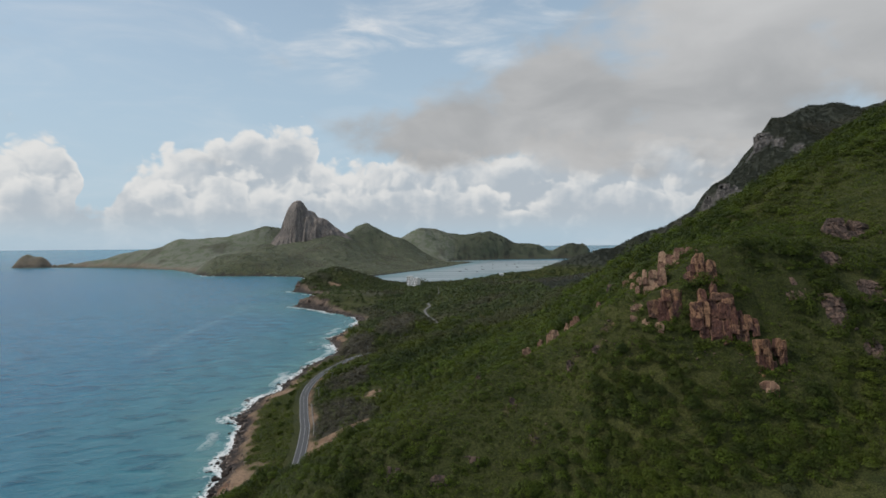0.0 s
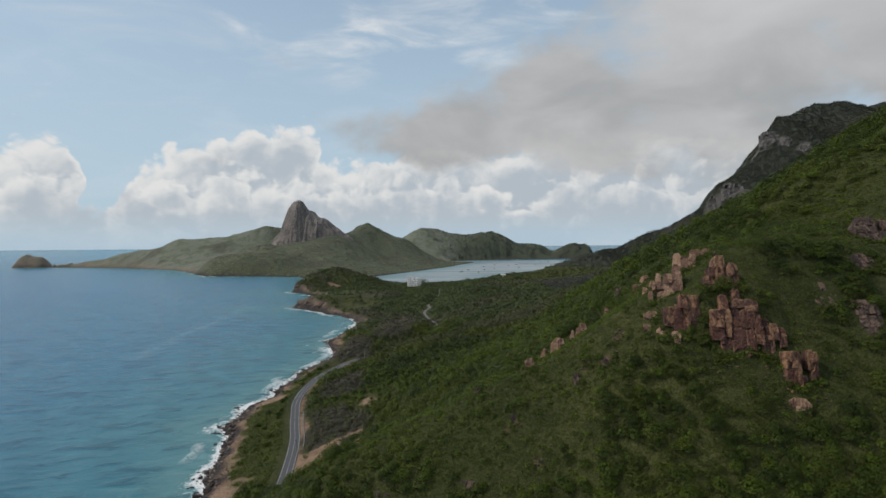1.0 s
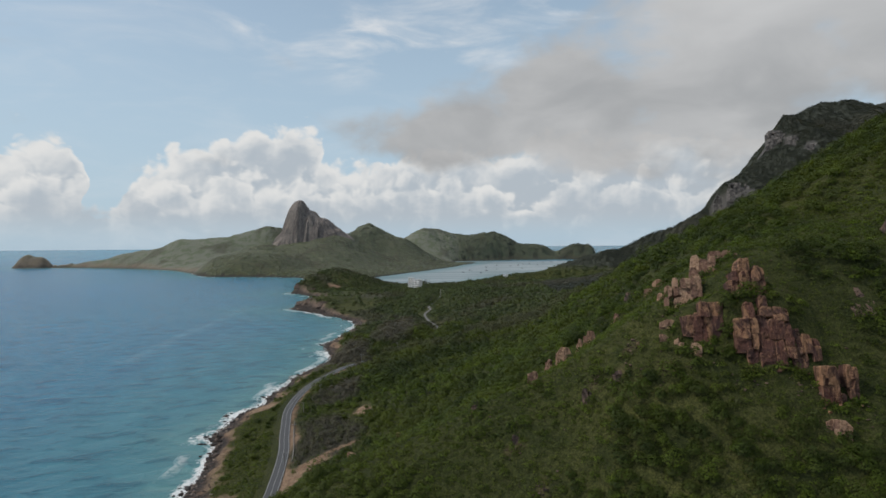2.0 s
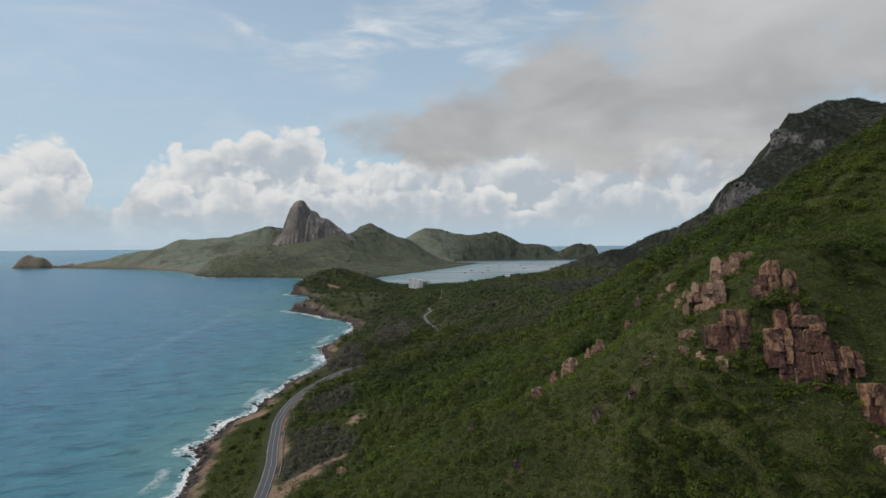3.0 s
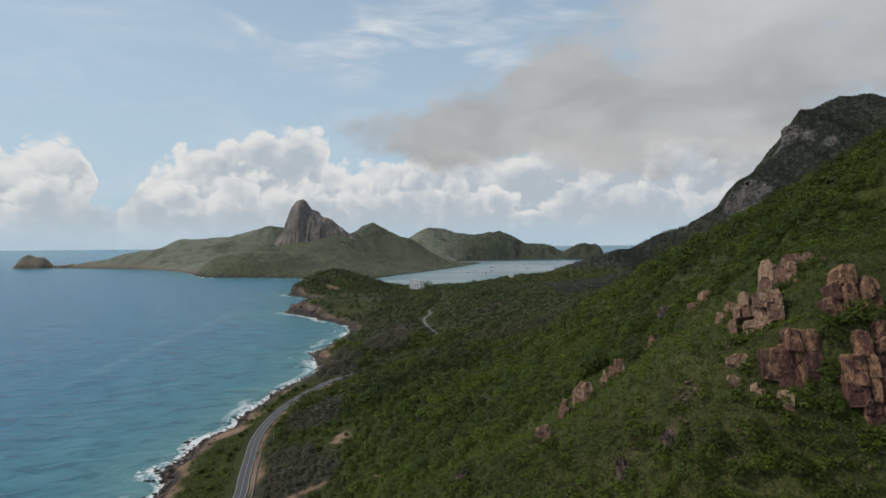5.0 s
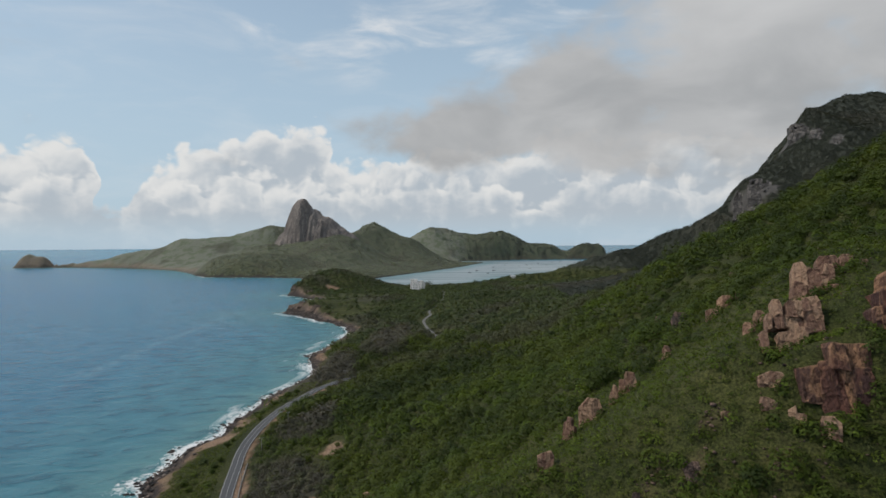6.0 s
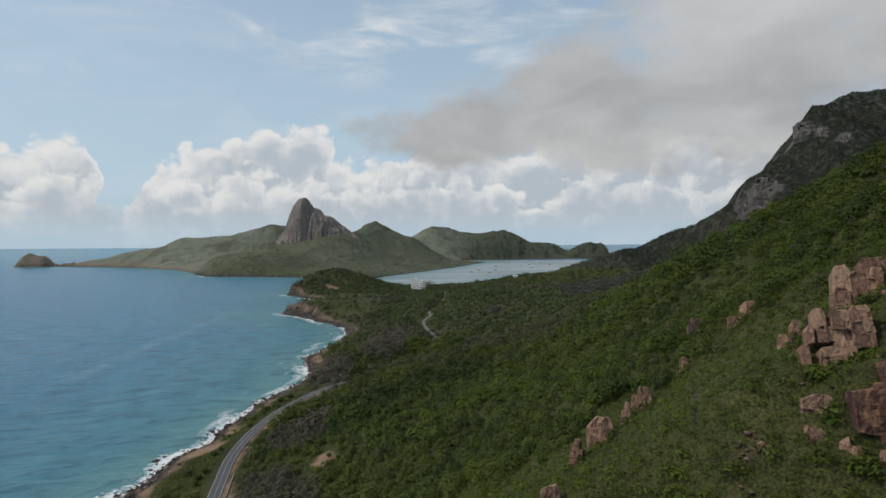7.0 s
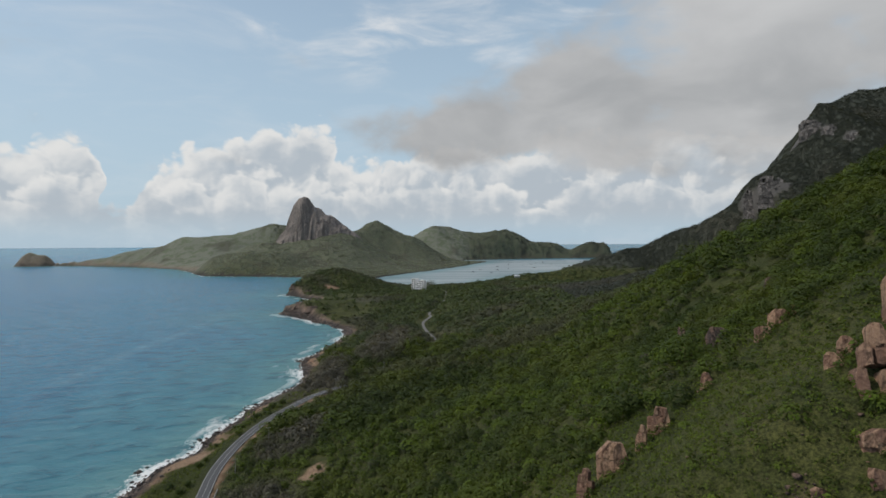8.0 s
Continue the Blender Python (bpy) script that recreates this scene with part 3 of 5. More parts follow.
def bare_ground(x, y, sd):
    """Where sand and earth lie open: 0 to 1."""
    d, _ = lane(x, y, ROAD_LINE)
    beach = ramp(sd, -2, 2) * (1 - ramp((sd + 7 * fbm(x, y, 16, 3, 61)) * (1 + 0.35 * ramp(y, 480, 580)), 7, 15)) * (1 - ramp(y, 820, 850))
    verge = (1 - ramp(d + 2.6 * fbm(x, y, 12, 3, 62), 3.6, 5.4)) * (y < 486) * (x > np.interp(y, [q[1] for q in ROAD_LINE], [q[0] for q in ROAD_LINE]))
    dig = np.zeros(np.shape(x))
    for cx, cy, r, s, turn in ((-32, 353, 3.6, 9.5, -0.12), (-51, 267, 4.5, 13, -0.25), (-46, 284, 10, 4.2, 0.75), (-37, 297, 9, 2.0, 0.75), (-70, 345, 2, 26, 0.1), (-60, 318, 1.2, 14, 0.1), (-188, 1235, 16, 7, 0), *STONY):
        bare = 0.22 if cy < 200 else 1.0
        u, v = (x - cx) * math.cos(turn) + (y - cy) * math.sin(turn), (y - cy) * math.cos(turn) - (x - cx) * math.sin(turn)
        dig = np.maximum(dig, bare * (1 - ramp(np.hypot(u / r, v / s) + 0.28 * fbm(x, y, 6, 3, 63), 0.8, 1.1)))
    return np.clip(np.maximum.reduce([beach, verge, dig]), 0, 1)


def red_rock(x, y, sd):
    """Where the low sea cliffs show bare reddish rock: 0 to 1."""
    cliff = ramp(sd, 0, 2) * (1 - ramp(sd + 6 * fbm(x, y, 22, 3, 64), 6, 13)) * ramp(y, 820, 850) * (y < 1300) * (x < -60)
    low = ramp(sd, 0, 3) * (1 - ramp(sd + 8 * fbm(x, y, 60, 3, 64), 14, 40)) * (y > 2000) * (x < -800)
    isle = (np.hypot((x + 1838) / 110, (y - 2800) / 80) < 1.1) * (0.62 - 0.36 * ramp(sd, 20, 50))
    return np.clip(np.maximum.reduce([cliff, low * 0.5, isle]), 0, 1)


def dry_scrub(x, y):
    """Where the scrub is leafless and grey: 0 to 1."""
    d = np.zeros(np.shape(x))
    for cx, cy, r, s in ((-46, 318, 17, 36), (-50, 400, 14, 30), (-62, 520, 22, 70), (-30, 650, 22, 90)):
        d = np.maximum(d, 1 - ramp(np.hypot((x - cx) / r, (y - cy) / s) + 0.3 * fbm(x, y, 20, 3, 71), 0.7, 1.15))
    patches = ramp(fbm(x, y, 75, 4, 72), 0.25, 0.75) * ramp(y, 420, 560) * 0.55
    return np.maximum(d, patches)


MOUNTAIN_CLIFFS = ((806, 1374, 42, 42, 40), (826, 1340, 32, 30, 42), (848, 1304, 22, 16, 42), (645, 1299, 38, 46, 38), (668, 1280, 44, 34, 42))   # x, y, width, height, lean


def bare_cliffs(x, y):
    """Where the mountain shows bare granite: 0 to 1."""
    d = np.zeros(np.shape(x))
    for cx, cy, r, s in ((812, 1400, 30, 34), (836, 1362, 22, 22), (853, 1318, 14, 12), (648, 1312, 24, 34), (676, 1272, 26, 22)):
        d = np.maximum(d, 1 - ramp(np.hypot((x - cx) / r, (y - cy) / s) + 0.35 * fbm(x, y, 28, 4, 82), 0.7, 1.0))
    return d


def steps(*spans):
    """Grid lines: (from, to, spacing) laid end to end."""
    out = []
    for a, b, s in spans:
        n = max(1, round((b - a) / s))
        out += [a + (b - a) * i / n for i in range(n)]
    return np.array(out + [spans[-1][1]])


def sheet(name, xs, ys, zs, keep, mat, layers):
    """A surface over a grid, with some of its cells left out; layers: named values at its points."""
    ny, nx = zs.shape
    gx, gy = np.meshgrid(xs, ys)
    a = (np.arange(ny - 1)[:, None] * nx + np.arange(nx - 1)[None, :])[keep]
    quads = np.stack([a, a + 1, a + nx + 1, a + nx], -1)
    used, quads = np.unique(quads, return_inverse=True)
    quads = quads.reshape(-1, 4)
    me = bpy.data.meshes.new(name)
    me.vertices.add(len(used))
    me.vertices.foreach_set("co", np.stack([gx.ravel()[used], gy.ravel()[used], zs.ravel()[used]], -1).astype(np.float32).ravel())
    me.loops.add(quads.size)
    me.loops.foreach_set("vertex_index", quads.ravel().astype(np.int32))
    me.polygons.add(len(quads))
    me.polygons.foreach_set("loop_start", np.arange(0, quads.size, 4, dtype=np.int32))
    me.polygons.foreach_set("use_smooth", np.ones(len(quads), bool))
    for key, values in layers.items():
        me.attributes.new(key, "FLOAT", "POINT").data.foreach_set("value", values.ravel()[used].astype(np.float32))
    me.update(calc_edges=True)
    me.materials.append(mat)
    return new(name, me)


def build_ground():
    xs = steps((-2000, -1500, 6), (-1500, -900, 13), (-900, -260, 9), (-260, -130, 5), (-130, 120, 2.0), (120, 260, 3.0), (260, 600, 6), (600, 1400, 10), (1400, 4700, 120))
    ys = steps((-900, 80, 30), (80, 300, 2.0), (300, 520, 3.0), (520, 1000, 5), (1000, 1700, 8), (1700, 2720, 13), (2720, 2880, 6), (2880, 3000, 13), (3000, 3900, 18))
    gx, gy = np.meshgrid(xs, ys)
    sd, z = inland(gx, gy), height(gx, gy)
    rock = bare_cliffs(gx, gy)
    # share of painted haze in the far ground
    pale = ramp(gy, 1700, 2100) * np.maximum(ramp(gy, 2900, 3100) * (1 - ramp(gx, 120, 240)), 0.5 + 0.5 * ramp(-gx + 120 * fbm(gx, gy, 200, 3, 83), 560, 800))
    wet = (1 - ramp(sd + 3 * fbm(gx, gy, 9, 3, 65), 4.5, 8.5)) * np.where(gy < 2000, 1.0, 0.6)
    top = np.maximum.reduce([z[:-1, :-1], z[1:, :-1], z[:-1, 1:], z[1:, 1:]])
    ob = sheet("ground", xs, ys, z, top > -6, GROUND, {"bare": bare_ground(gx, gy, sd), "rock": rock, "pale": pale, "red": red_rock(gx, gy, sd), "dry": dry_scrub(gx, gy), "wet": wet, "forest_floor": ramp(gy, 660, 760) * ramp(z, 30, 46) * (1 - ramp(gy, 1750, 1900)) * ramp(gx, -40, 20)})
    tagged(ob, "green grassy hillsides, mountain and coast with sandy shore", "ground", kind="structure")


def build_sea():
    xs = steps((-4900, -1200, 60), (-1200, -400, 20), (-400, -190, 6), (-190, -60, 2.2), (-60, 400, 14), (400, 1500, 40), (1500, 4900, 100))
    ys = steps((-900, 150, 50), (150, 700, 3.4), (700, 1300, 6), (1300, 2000, 15), (2000, 3600, 40), (3600, 4900, 50))
    gx, gy = np.meshgrid(xs, ys)
    sd = -inland(gx, gy)
    calm = ramp(gx, -300, -220) * ramp(gy, 1300, 1360) * (1 - ramp(gy, 2950, 3350))
    # low breaking waves that follow the shore
    line1 = 9 + 6 * fbm(gy, gx * 0 + 3, 45, 3, 91)
    line2 = 24 + 8 * fbm(gy, gx * 0 + 7, 60, 3, 92)
    wave = np.exp(-((sd - line1) / 1.6) ** 2) * ramp(fbm(gy, gx * 0 + 1, 30, 2, 93), 0.0, 0.5)
    wave = np.maximum(wave, np.exp(-((sd - line2) / 1.3) ** 2) * ramp(fbm(gy, gx * 0 + 5, 24, 2, 94), 0.45, 0.8))
    wave = wave * (gy < 1250) * (gx < 0)
    swell = 0.4 * np.sin((gx * 0.8 + gy * 0.45) * 0.20 + 2.5 * fbm(gx, gy, 70, 2, 95)) * (gy < 1300) * (1 - calm)
    rim = 66 * ramp(gy, 3300, 5600) / ramp(np.array(4900.0), 3300, 5600)   # the sea's edge, nearer than the true horizon, stands at its height
    z = 0.9 * wave + swell * ramp(sd, 10, 60) + rim
    high = np.maximum.reduce([sd[:-1, :-1], sd[1:, :-1], sd[:-1, 1:], sd[1:, 1:]])
    slick = np.exp(-(lane(gx, gy, [(-256, 545), (-266, 640), (-274, 760), (-280, 960)])[0] / 7) ** 2)
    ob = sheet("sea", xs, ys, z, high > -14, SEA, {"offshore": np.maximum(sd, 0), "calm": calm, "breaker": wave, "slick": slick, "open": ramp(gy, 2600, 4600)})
    tagged(ob, "turquoise sea with white surf, deep blue farther out", "sea", kind="structure")


build_ground()
build_sea()


# ---- things: helpers ----
def mesh_of(name, bm, mat, smooth=False):
    me = bpy.data.meshes.new(name)
    if smooth:
        for f in bm.faces:
            f.smooth = True
    bm.to_mesh(me)
    bm.free()
    me.materials.append(mat)
    return me


def part(name, bm, mat, parent, label="", smooth=False):
    ob = new(name, mesh_of(name, bm, mat, smooth) if isinstance(bm, bmesh.types.BMesh) else bm)
    ob.parent = parent
    return tagged(ob, label)


def box(bm, x0, x1, y0, y1, z0, z1, bevel=0.0):
    made = bmesh.ops.create_cube(bm, size=1.0)["verts"]
    bmesh.ops.scale(bm, vec=(x1 - x0, y1 - y0, z1 - z0), verts=made)
    bmesh.ops.translate(bm, vec=((x0 + x1) / 2, (y0 + y1) / 2, (z0 + z1) / 2), verts=made)
    if bevel:
        edges = list({e for v in made for e in v.link_edges})
        bmesh.ops.bevel(bm, geom=edges, offset=bevel, segments=1, affect="EDGES")
    return bm


def boxed(*a, **k):
    return box(bmesh.new(), *a, **k)


def tube(bm, a, b, ra, rb, sides=8):
    a, b = Vector(a), Vector(b)
    m = Matrix.Translation((a + b) / 2) @ (b - a).to_track_quat("Z", "Y").to_matrix().to_4x4()
    bmesh.ops.create_cone(bm, cap_ends=True, segments=sides, radius1=ra, radius2=rb, depth=(b - a).length, matrix=m)
    return bm


def ground_at(x, y):
    return float(height(np.array([x]), np.array([y]))[0])


def block_shape(rng, w, d, h, cuts=7, rough=0.10, bevel=0.06):
    """A split boulder or pillar: a box with its corners broken off by flat faces, then roughened."""
    bm = bmesh.new()
    box(bm, -w / 2, w / 2, -d / 2, d / 2, 0, h)
    for i in range(cuts):
        way = Vector((rng.uniform(-1, 1), rng.uniform(-1, 1), rng.uniform(-0.35, 0.9))).normalized()
        far = abs(way.x) * w / 2 + abs(way.y) * d / 2 + abs(way.z) * h / 2
        at = Vector((0, 0, h / 2)) + way * far * rng.uniform(0.66, 0.90)
        cut = bmesh.ops.bisect_plane(bm, geom=bm.verts[:] + bm.edges[:] + bm.faces[:], plane_co=at, plane_no=way, clear_outer=True)
        rim = [e for e in cut["geom_cut"] if isinstance(e, bmesh.types.BMEdge)]
        bmesh.ops.holes_fill(bm, edges=rim)
    if not bm.faces:
        return block_shape(rng, w, d, h, 2, rough, bevel)
    bmesh.ops.bevel(bm, geom=bm.edges[:], offset=bevel * min(w, d, h), segments=1, affect="EDGES", clamp_overlap=True)
    bmesh.ops.triangulate(bm, faces=bm.faces[:])
    size = max(w, d, h)
    for _ in range(1):
        long = [e for e in bm.edges if e.calc_length() > size * 0.30]
        if long:
            bmesh.ops.subdivide_edges(bm, edges=long, cuts=1)
            bmesh.ops.triangulate(bm, faces=bm.faces[:])
    off = Vector((rng.uniform(0, 90), rng.uniform(0, 90), rng.uniform(0, 90)))
    bm.normal_update()
    for v in bm.verts:
        n = noise.fractal(Vector((v.co.x, v.co.y, v.co.z * 0.6)) * (2.2 / size) + off, 1.0, 2.0, 4)
        n += 0.5 * noise.fractal(v.co * (7.0 / size) + off, 1.0, 2.0, 3)
        v.co += v.normal * n * rough * size * 0.5
    return bm


# ---- crags and boulders on the hillside ----
def halved(poly, at, way):
    """A convex polygon cut in two along a line."""
    sides = [], []
    for p, q in zip(poly, poly[1:] + poly[:1]):
        fp, fq = ((r[0] - at[0]) * way[0] + (r[1] - at[1]) * way[1] for r in (p, q))
        sides[fp > 0].append(p)
        if fp * fq < 0:
            k = fp / (fp - fq)
            cut = (p[0] + (q[0] - p[0]) * k, p[1] + (q[1] - p[1]) * k)
            sides[0].append(cut), sides[1].append(cut)
    return [x for x in sides if len(x) > 2]


def cells(rng, w, low, h, cw, ch):
    """The outline of a rock face, split along upright and level joints into unlike pieces."""
    peak = rng.uniform(-0.2, 0.2) * w
    todo = [[(-w / 2, low), (w / 2, low), (w * 0.5, h * rng.uniform(0.45, 0.8)), (peak + w * rng.uniform(0.12, 0.26), h * rng.uniform(0.93, 1.0)), (peak - w * rng.uniform(0.12, 0.26), h * rng.uniform(0.95, 1.02)), (-w * 0.5, h * rng.uniform(0.40, 0.8))]]
    while todo:
        poly = todo.pop()
        us, vs = [p[0] for p in poly], [p[1] for p in poly]
        du, dv = max(us) - min(us), max(vs) - min(vs)
        if du * dv < cw * ch * rng.uniform(0.7, 1.8) or min(du, dv) < 0.45 * cw:
            yield poly
            continue
        at = (min(us) + du * rng.uniform(0.38, 0.62), min(vs) + dv * rng.uniform(0.36, 0.64))
        tilt = rng.uniform(-0.22, 0.22)
        todo += halved(poly, at, (1, tilt) if du / cw > dv / ch else (tilt, 1))


def face_block(rng, poly, back, gap, fine):
    """One jointed block of a rock face: a flat, chipped front with broken rims, running back into the hill."""
    ring = []
    for p, q in zip(poly, poly[1:] + poly[:1]):
        n = max(1, round(math.dist(p, q) / fine))
        ring += [(p[0] + (q[0] - p[0]) * i / n, p[1] + (q[1] - p[1]) * i / n) for i in range(n)]
    cu, cv = sum(p[0] for p in ring) / len(ring), sum(p[1] for p in ring) / len(ring)
    big = sum(math.hypot(p[0] - cu, p[1] - cv) for p in ring) / len(ring)
    off = Vector((rng.uniform(0, 90), rng.uniform(0, 90), rng.uniform(0, 90)))
    tip, side = rng.uniform(-0.05, 0.09), rng.uniform(-0.09, 0.09)
    shrink = 1 - gap / big
    verts, rim = [], []
    for s, y, wear in ((0.97, back, 0.0), (1.01, 0.30 * big, 0.4), (1.0, 0.07 * big, 0.9), (0.97, 0.012 * big, 0.7), (0.86, 0, 0.1), (0.62, 0, 0.0), (0.32, 0, 0.0)):
        for u, v in ring:
            du, dv = (u - cu) * s * shrink, (v - cv) * s * shrink
            at = Vector((cu + du, y, cv + dv))
            wide = Vector((at.x * 0.55, at.y * 0.55, at.z * 0.34)) + off
            chip = noise.cell(wide * 1.1) - 0.5
            at.y += noise.fractal(wide * 0.8, 1.0, 2.0, 3) * 0.09 * big + chip * 0.11 * min(big, 2.5) + noise.fractal((at + off) * 1.7, 1.0, 2.0, 3) * 0.05 * min(big, 1.6) + dv * tip + du * side
            if y < back:
                at.x += 0.09 * min(big, 1.6) * noise.fractal(at * (1.7 / big) + off, 1.0, 2.0, 3)
                at.z += 0.10 * min(big, 1.6) * noise.fractal(at * (1.7 / big) - off, 1.0, 2.0, 3)
            verts.append(at)
            rim.append(wear)
    n, rows = len(ring), len(verts) // len(ring)
    verts.append(sum(verts[-n:], Vector()) / n)
    rim.append(0.0)
    faces = [(r * n + i, r * n + (i + 1) % n, (r + 1) * n + (i + 1) % n, (r + 1) * n + i) for r in range(rows - 1) for i in range(n)]
    faces += [((rows - 1) * n + i, (rows - 1) * n + (i + 1) % n, rows * n) for i in range(n)]
    me = bpy.data.meshes.new("block")
    me.from_pydata([tuple(v) for v in verts], [], faces)
    me.attributes.new("rim", "FLOAT", "POINT").data.foreach_set("value", rim)
    return me


def set_block(rng, root, lean, poly, out, mat, deepest, gap=0.05):
    """Sets one block into the leaning face of a crag, deep enough to reach the slope behind."""
    u, top = sum(p[0] for p in poly) / len(poly), max(p[1] for p in poly)
    wide, tall = max(p[0] for p in poly) - min(p[0] for p in poly), top - min(p[1] for p in poly)
    crest = root.matrix_world @ Vector((u, top * math.sin(radians(lean)) + 1.2, top * math.cos(radians(lean))))
    back = min(deepest, max(0.8 * min(wide, tall), (crest.z - ground_at(crest.x, crest.y)) * 1.0 + 0.9))
    me = face_block(rng, poly, back, gap, max(0.34, min(wide, tall) / 7))
    me.materials.append(mat)
    ob = part("block", me, mat, root)
    ob.matrix_local = pose(0, out, 0, -lean + rng.uniform(-1.5, 1.5), 0, 0)


def fallen(rng, root, x, y, z, w, h, mat, count):
    for i in range(count):
        s = rng.uniform(0.08, 0.18) * max(w, h) ** 0.8
        fx, fy = rng.uniform(-0.6, 0.6) * w, -rng.uniform(0.3, 1.6) - s * 0.4
        ob = part("block", block_shape(rng, s, s * 0.9, s * 0.8, 5), mat, root)
        ob.matrix_local = pose(fx, fy, ground_at(x + fx, y + fy) - z - 0.25 * s, 0, 0, rng.uniform(0, 360))


def crag(x, y, w, h, label, mat, group, seed, lean=26.0, cell=0.0, kind="rock_outcrop", turn=None):
    """A jointed rock face about w wide and h high that leans back into the slope, with fallen pieces at its foot."""
    rng = random.Random(seed)
    z = ground_at(x, y)
    root = new(kind)
    turn = rng.uniform(-20, 4) if turn is None else turn
    root.matrix_world = pose(x, y, z, 0, 0, turn)
    tagged(root, label, "cliff" if kind == "cliff" else "rock", group)
    small = w < 5
    cw = cell or (max(0.7, w / 2.8) if small else min(2.9, max(1.2, w / 4.2)))
    ch = cw * (rng.uniform(1.5, 2.2) if small else rng.uniform(1.6, 2.3))
    drop = min(0.0, min(ground_at(x + s * w / 2, y) for s in (-1, 1)) - z)
    for poly in cells(rng, w, drop - 0.35 * ch, h / math.cos(radians(lean)), cw, ch):
        u, v = sum(p[0] for p in poly) / len(poly), sum(p[1] for p in poly) / len(poly)
        if v > 0.72 * h and rng.random() < 0.12:
            continue
        set_block(rng, root, lean, poly, 0.10 * w * (2 * u / w) ** 2 + rng.uniform(-0.14, 0.14) * cw, mat, 1.3 * cw + (0.3 if small else 2.2), 0.012 * cw)
    fallen(rng, root, x, y, z, w, h, mat, 2 + (w > 5) + 2 * (w > 9))
    return root


def split(rng, poly, area):
    """Breaks a block along a few joints, mostly upright, down to about the area given."""
    us, vs = [p[0] for p in poly], [p[1] for p in poly]
    du, dv = max(us) - min(us), max(vs) - min(vs)
    if du * dv < area or min(du, dv) < 0.9:
        return [poly]
    at = (min(us) + du * rng.uniform(0.3, 0.7), min(vs) + dv * rng.uniform(0.3, 0.75))
    tilt = rng.uniform(-0.30, 0.30)
    halves = halved(poly, at, (1, tilt) if du > 0.42 * dv else (tilt, 1))
    return [q for h in halves for q in split(rng, h, area * rng.uniform(0.7, 1.6))]


def laid_crag(x, y, turn, lean, blocks, seed, deepest=5.0, mat=None, label="", foot=2.4, pieces=(3.0, 7.0, 12.0, 20.0)):
    """A large crag whose jointed blocks are laid one by one: from and to across the face, and up it."""
    rng = random.Random(seed)
    z = ground_at(x, y)
    root = new("rock_outcrop")
    root.matrix_world = pose(x, y, z - 0.2, 0, 0, turn)
    mat = mat or ROCK
    tagged(root, label or BIG, "rock", "granite crags")
    if deepest > 4:
        core = (min(b[0] for b in blocks) * 0.62, 0.0, max(b[2] for b in blocks) * 0.62, max(b[3] for b in blocks) * 0.72)
        low = [(core[0], -1.0), (core[2], -1.0), (core[2], core[3] * 0.6), (core[2] * 0.5, core[3]), (core[0] * 0.5, core[3]), (core[0], core[3] * 0.7)]
        set_block(rng, root, lean, low, 1.3, mat=mat, deepest=deepest)
    for u0, v0, u1, v1 in blocks:
        held = any(b[0] < u1 - 0.25 * (u1 - u0) and b[2] > u0 + 0.25 * (u1 - u0) and b[1] < v0 - 0.3 and b[3] > v0 - 0.7 for b in blocks)
        v0 -= 0.15 if held else foot if v0 > 1 else 1.4
        w, h = u1 - u0, v1 - v0
        j = lambda k: rng.uniform(-0.06, 0.06) * k
        cut, cut2 = rng.uniform(0.06, 0.30), rng.uniform(0.06, 0.22)
        poly = [(u0 + j(w), v0 + j(h)), (u1 + j(w), v0 + j(h)), (u1 + j(w), v1 - cut2 * h), (u1 - cut2 * w * 0.9, v1 + j(h)), (u0 + cut * w * 0.9, v1 + j(h)), (u0 + j(w), v1 - cut * h * 0.8)]
        out = rng.uniform(-0.45, 0.35) * min(1.0, 0.3 * w)
        for piece in split(rng, poly, rng.choice(pieces)):
            set_block(rng, root, lean, piece, out + rng.uniform(-0.16, 0.16), mat=mat, deepest=deepest, gap=0.015)
    fallen(rng, root, x, y, z - 0.2, 8, 6, mat, 4)


BIG = "reddish weathered granite crag split into pillars on a grassy slope"
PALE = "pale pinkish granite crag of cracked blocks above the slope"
SMALL = "small reddish granite outcrop standing in low scrub"
DARK = "dark weathered granite slab half hidden in hillside shrubs"
CRAGS = ((86.2, 171.8, 12, 17), (95.5, 170.4, 6.5, 9), (74.6, 179.2, 10, 9.6), (87.2, 182.4, 8.5, 8.5), (73.8, 190.0, 7.5, 8.6), (83.9, 200.3, 7, 5), (91.4, 205.2, 6, 2.6), (98.7, 164.1, 8, 9))   # where the laid crags stand, their width and height
OUTCROPS = ((73.6, 200, 2.0, 2.4), (71, 198.8, 1.8, 1.9), (94.5, 158.4, 4.2, 3.4), (67.3, 184.6, 3.6, 2.5), (65.2, 181.8, 2.0, 2.0), (68.1, 179.8, 2.1, 2.0), (71.1, 176.7, 2.4, 3.2), (59.2, 183.1, 1.3, 1.2), (47.6, 218.5, 4.4, 4.6), (41.8, 215, 2.2, 4.6), (53.0, 221, 1.5, 4.2), (57.4, 224.5, 3.4, 4.4), (32.8, 191, 2.4, 3.2),
            (68, 229.5, 1.8, 2.8), (84, 233.5, 3.8, 2.8), (87.2, 232, 2.7, 1.2), (80, 231.5, 2.6, 2.2), (75, 256, 2.2, 2.6), (-9, 285, 3.6, 2.6), (-29, 280, 3.2, 2.8), (-43, 266, 3.4, 2.6), (60, 606, 7, 5))
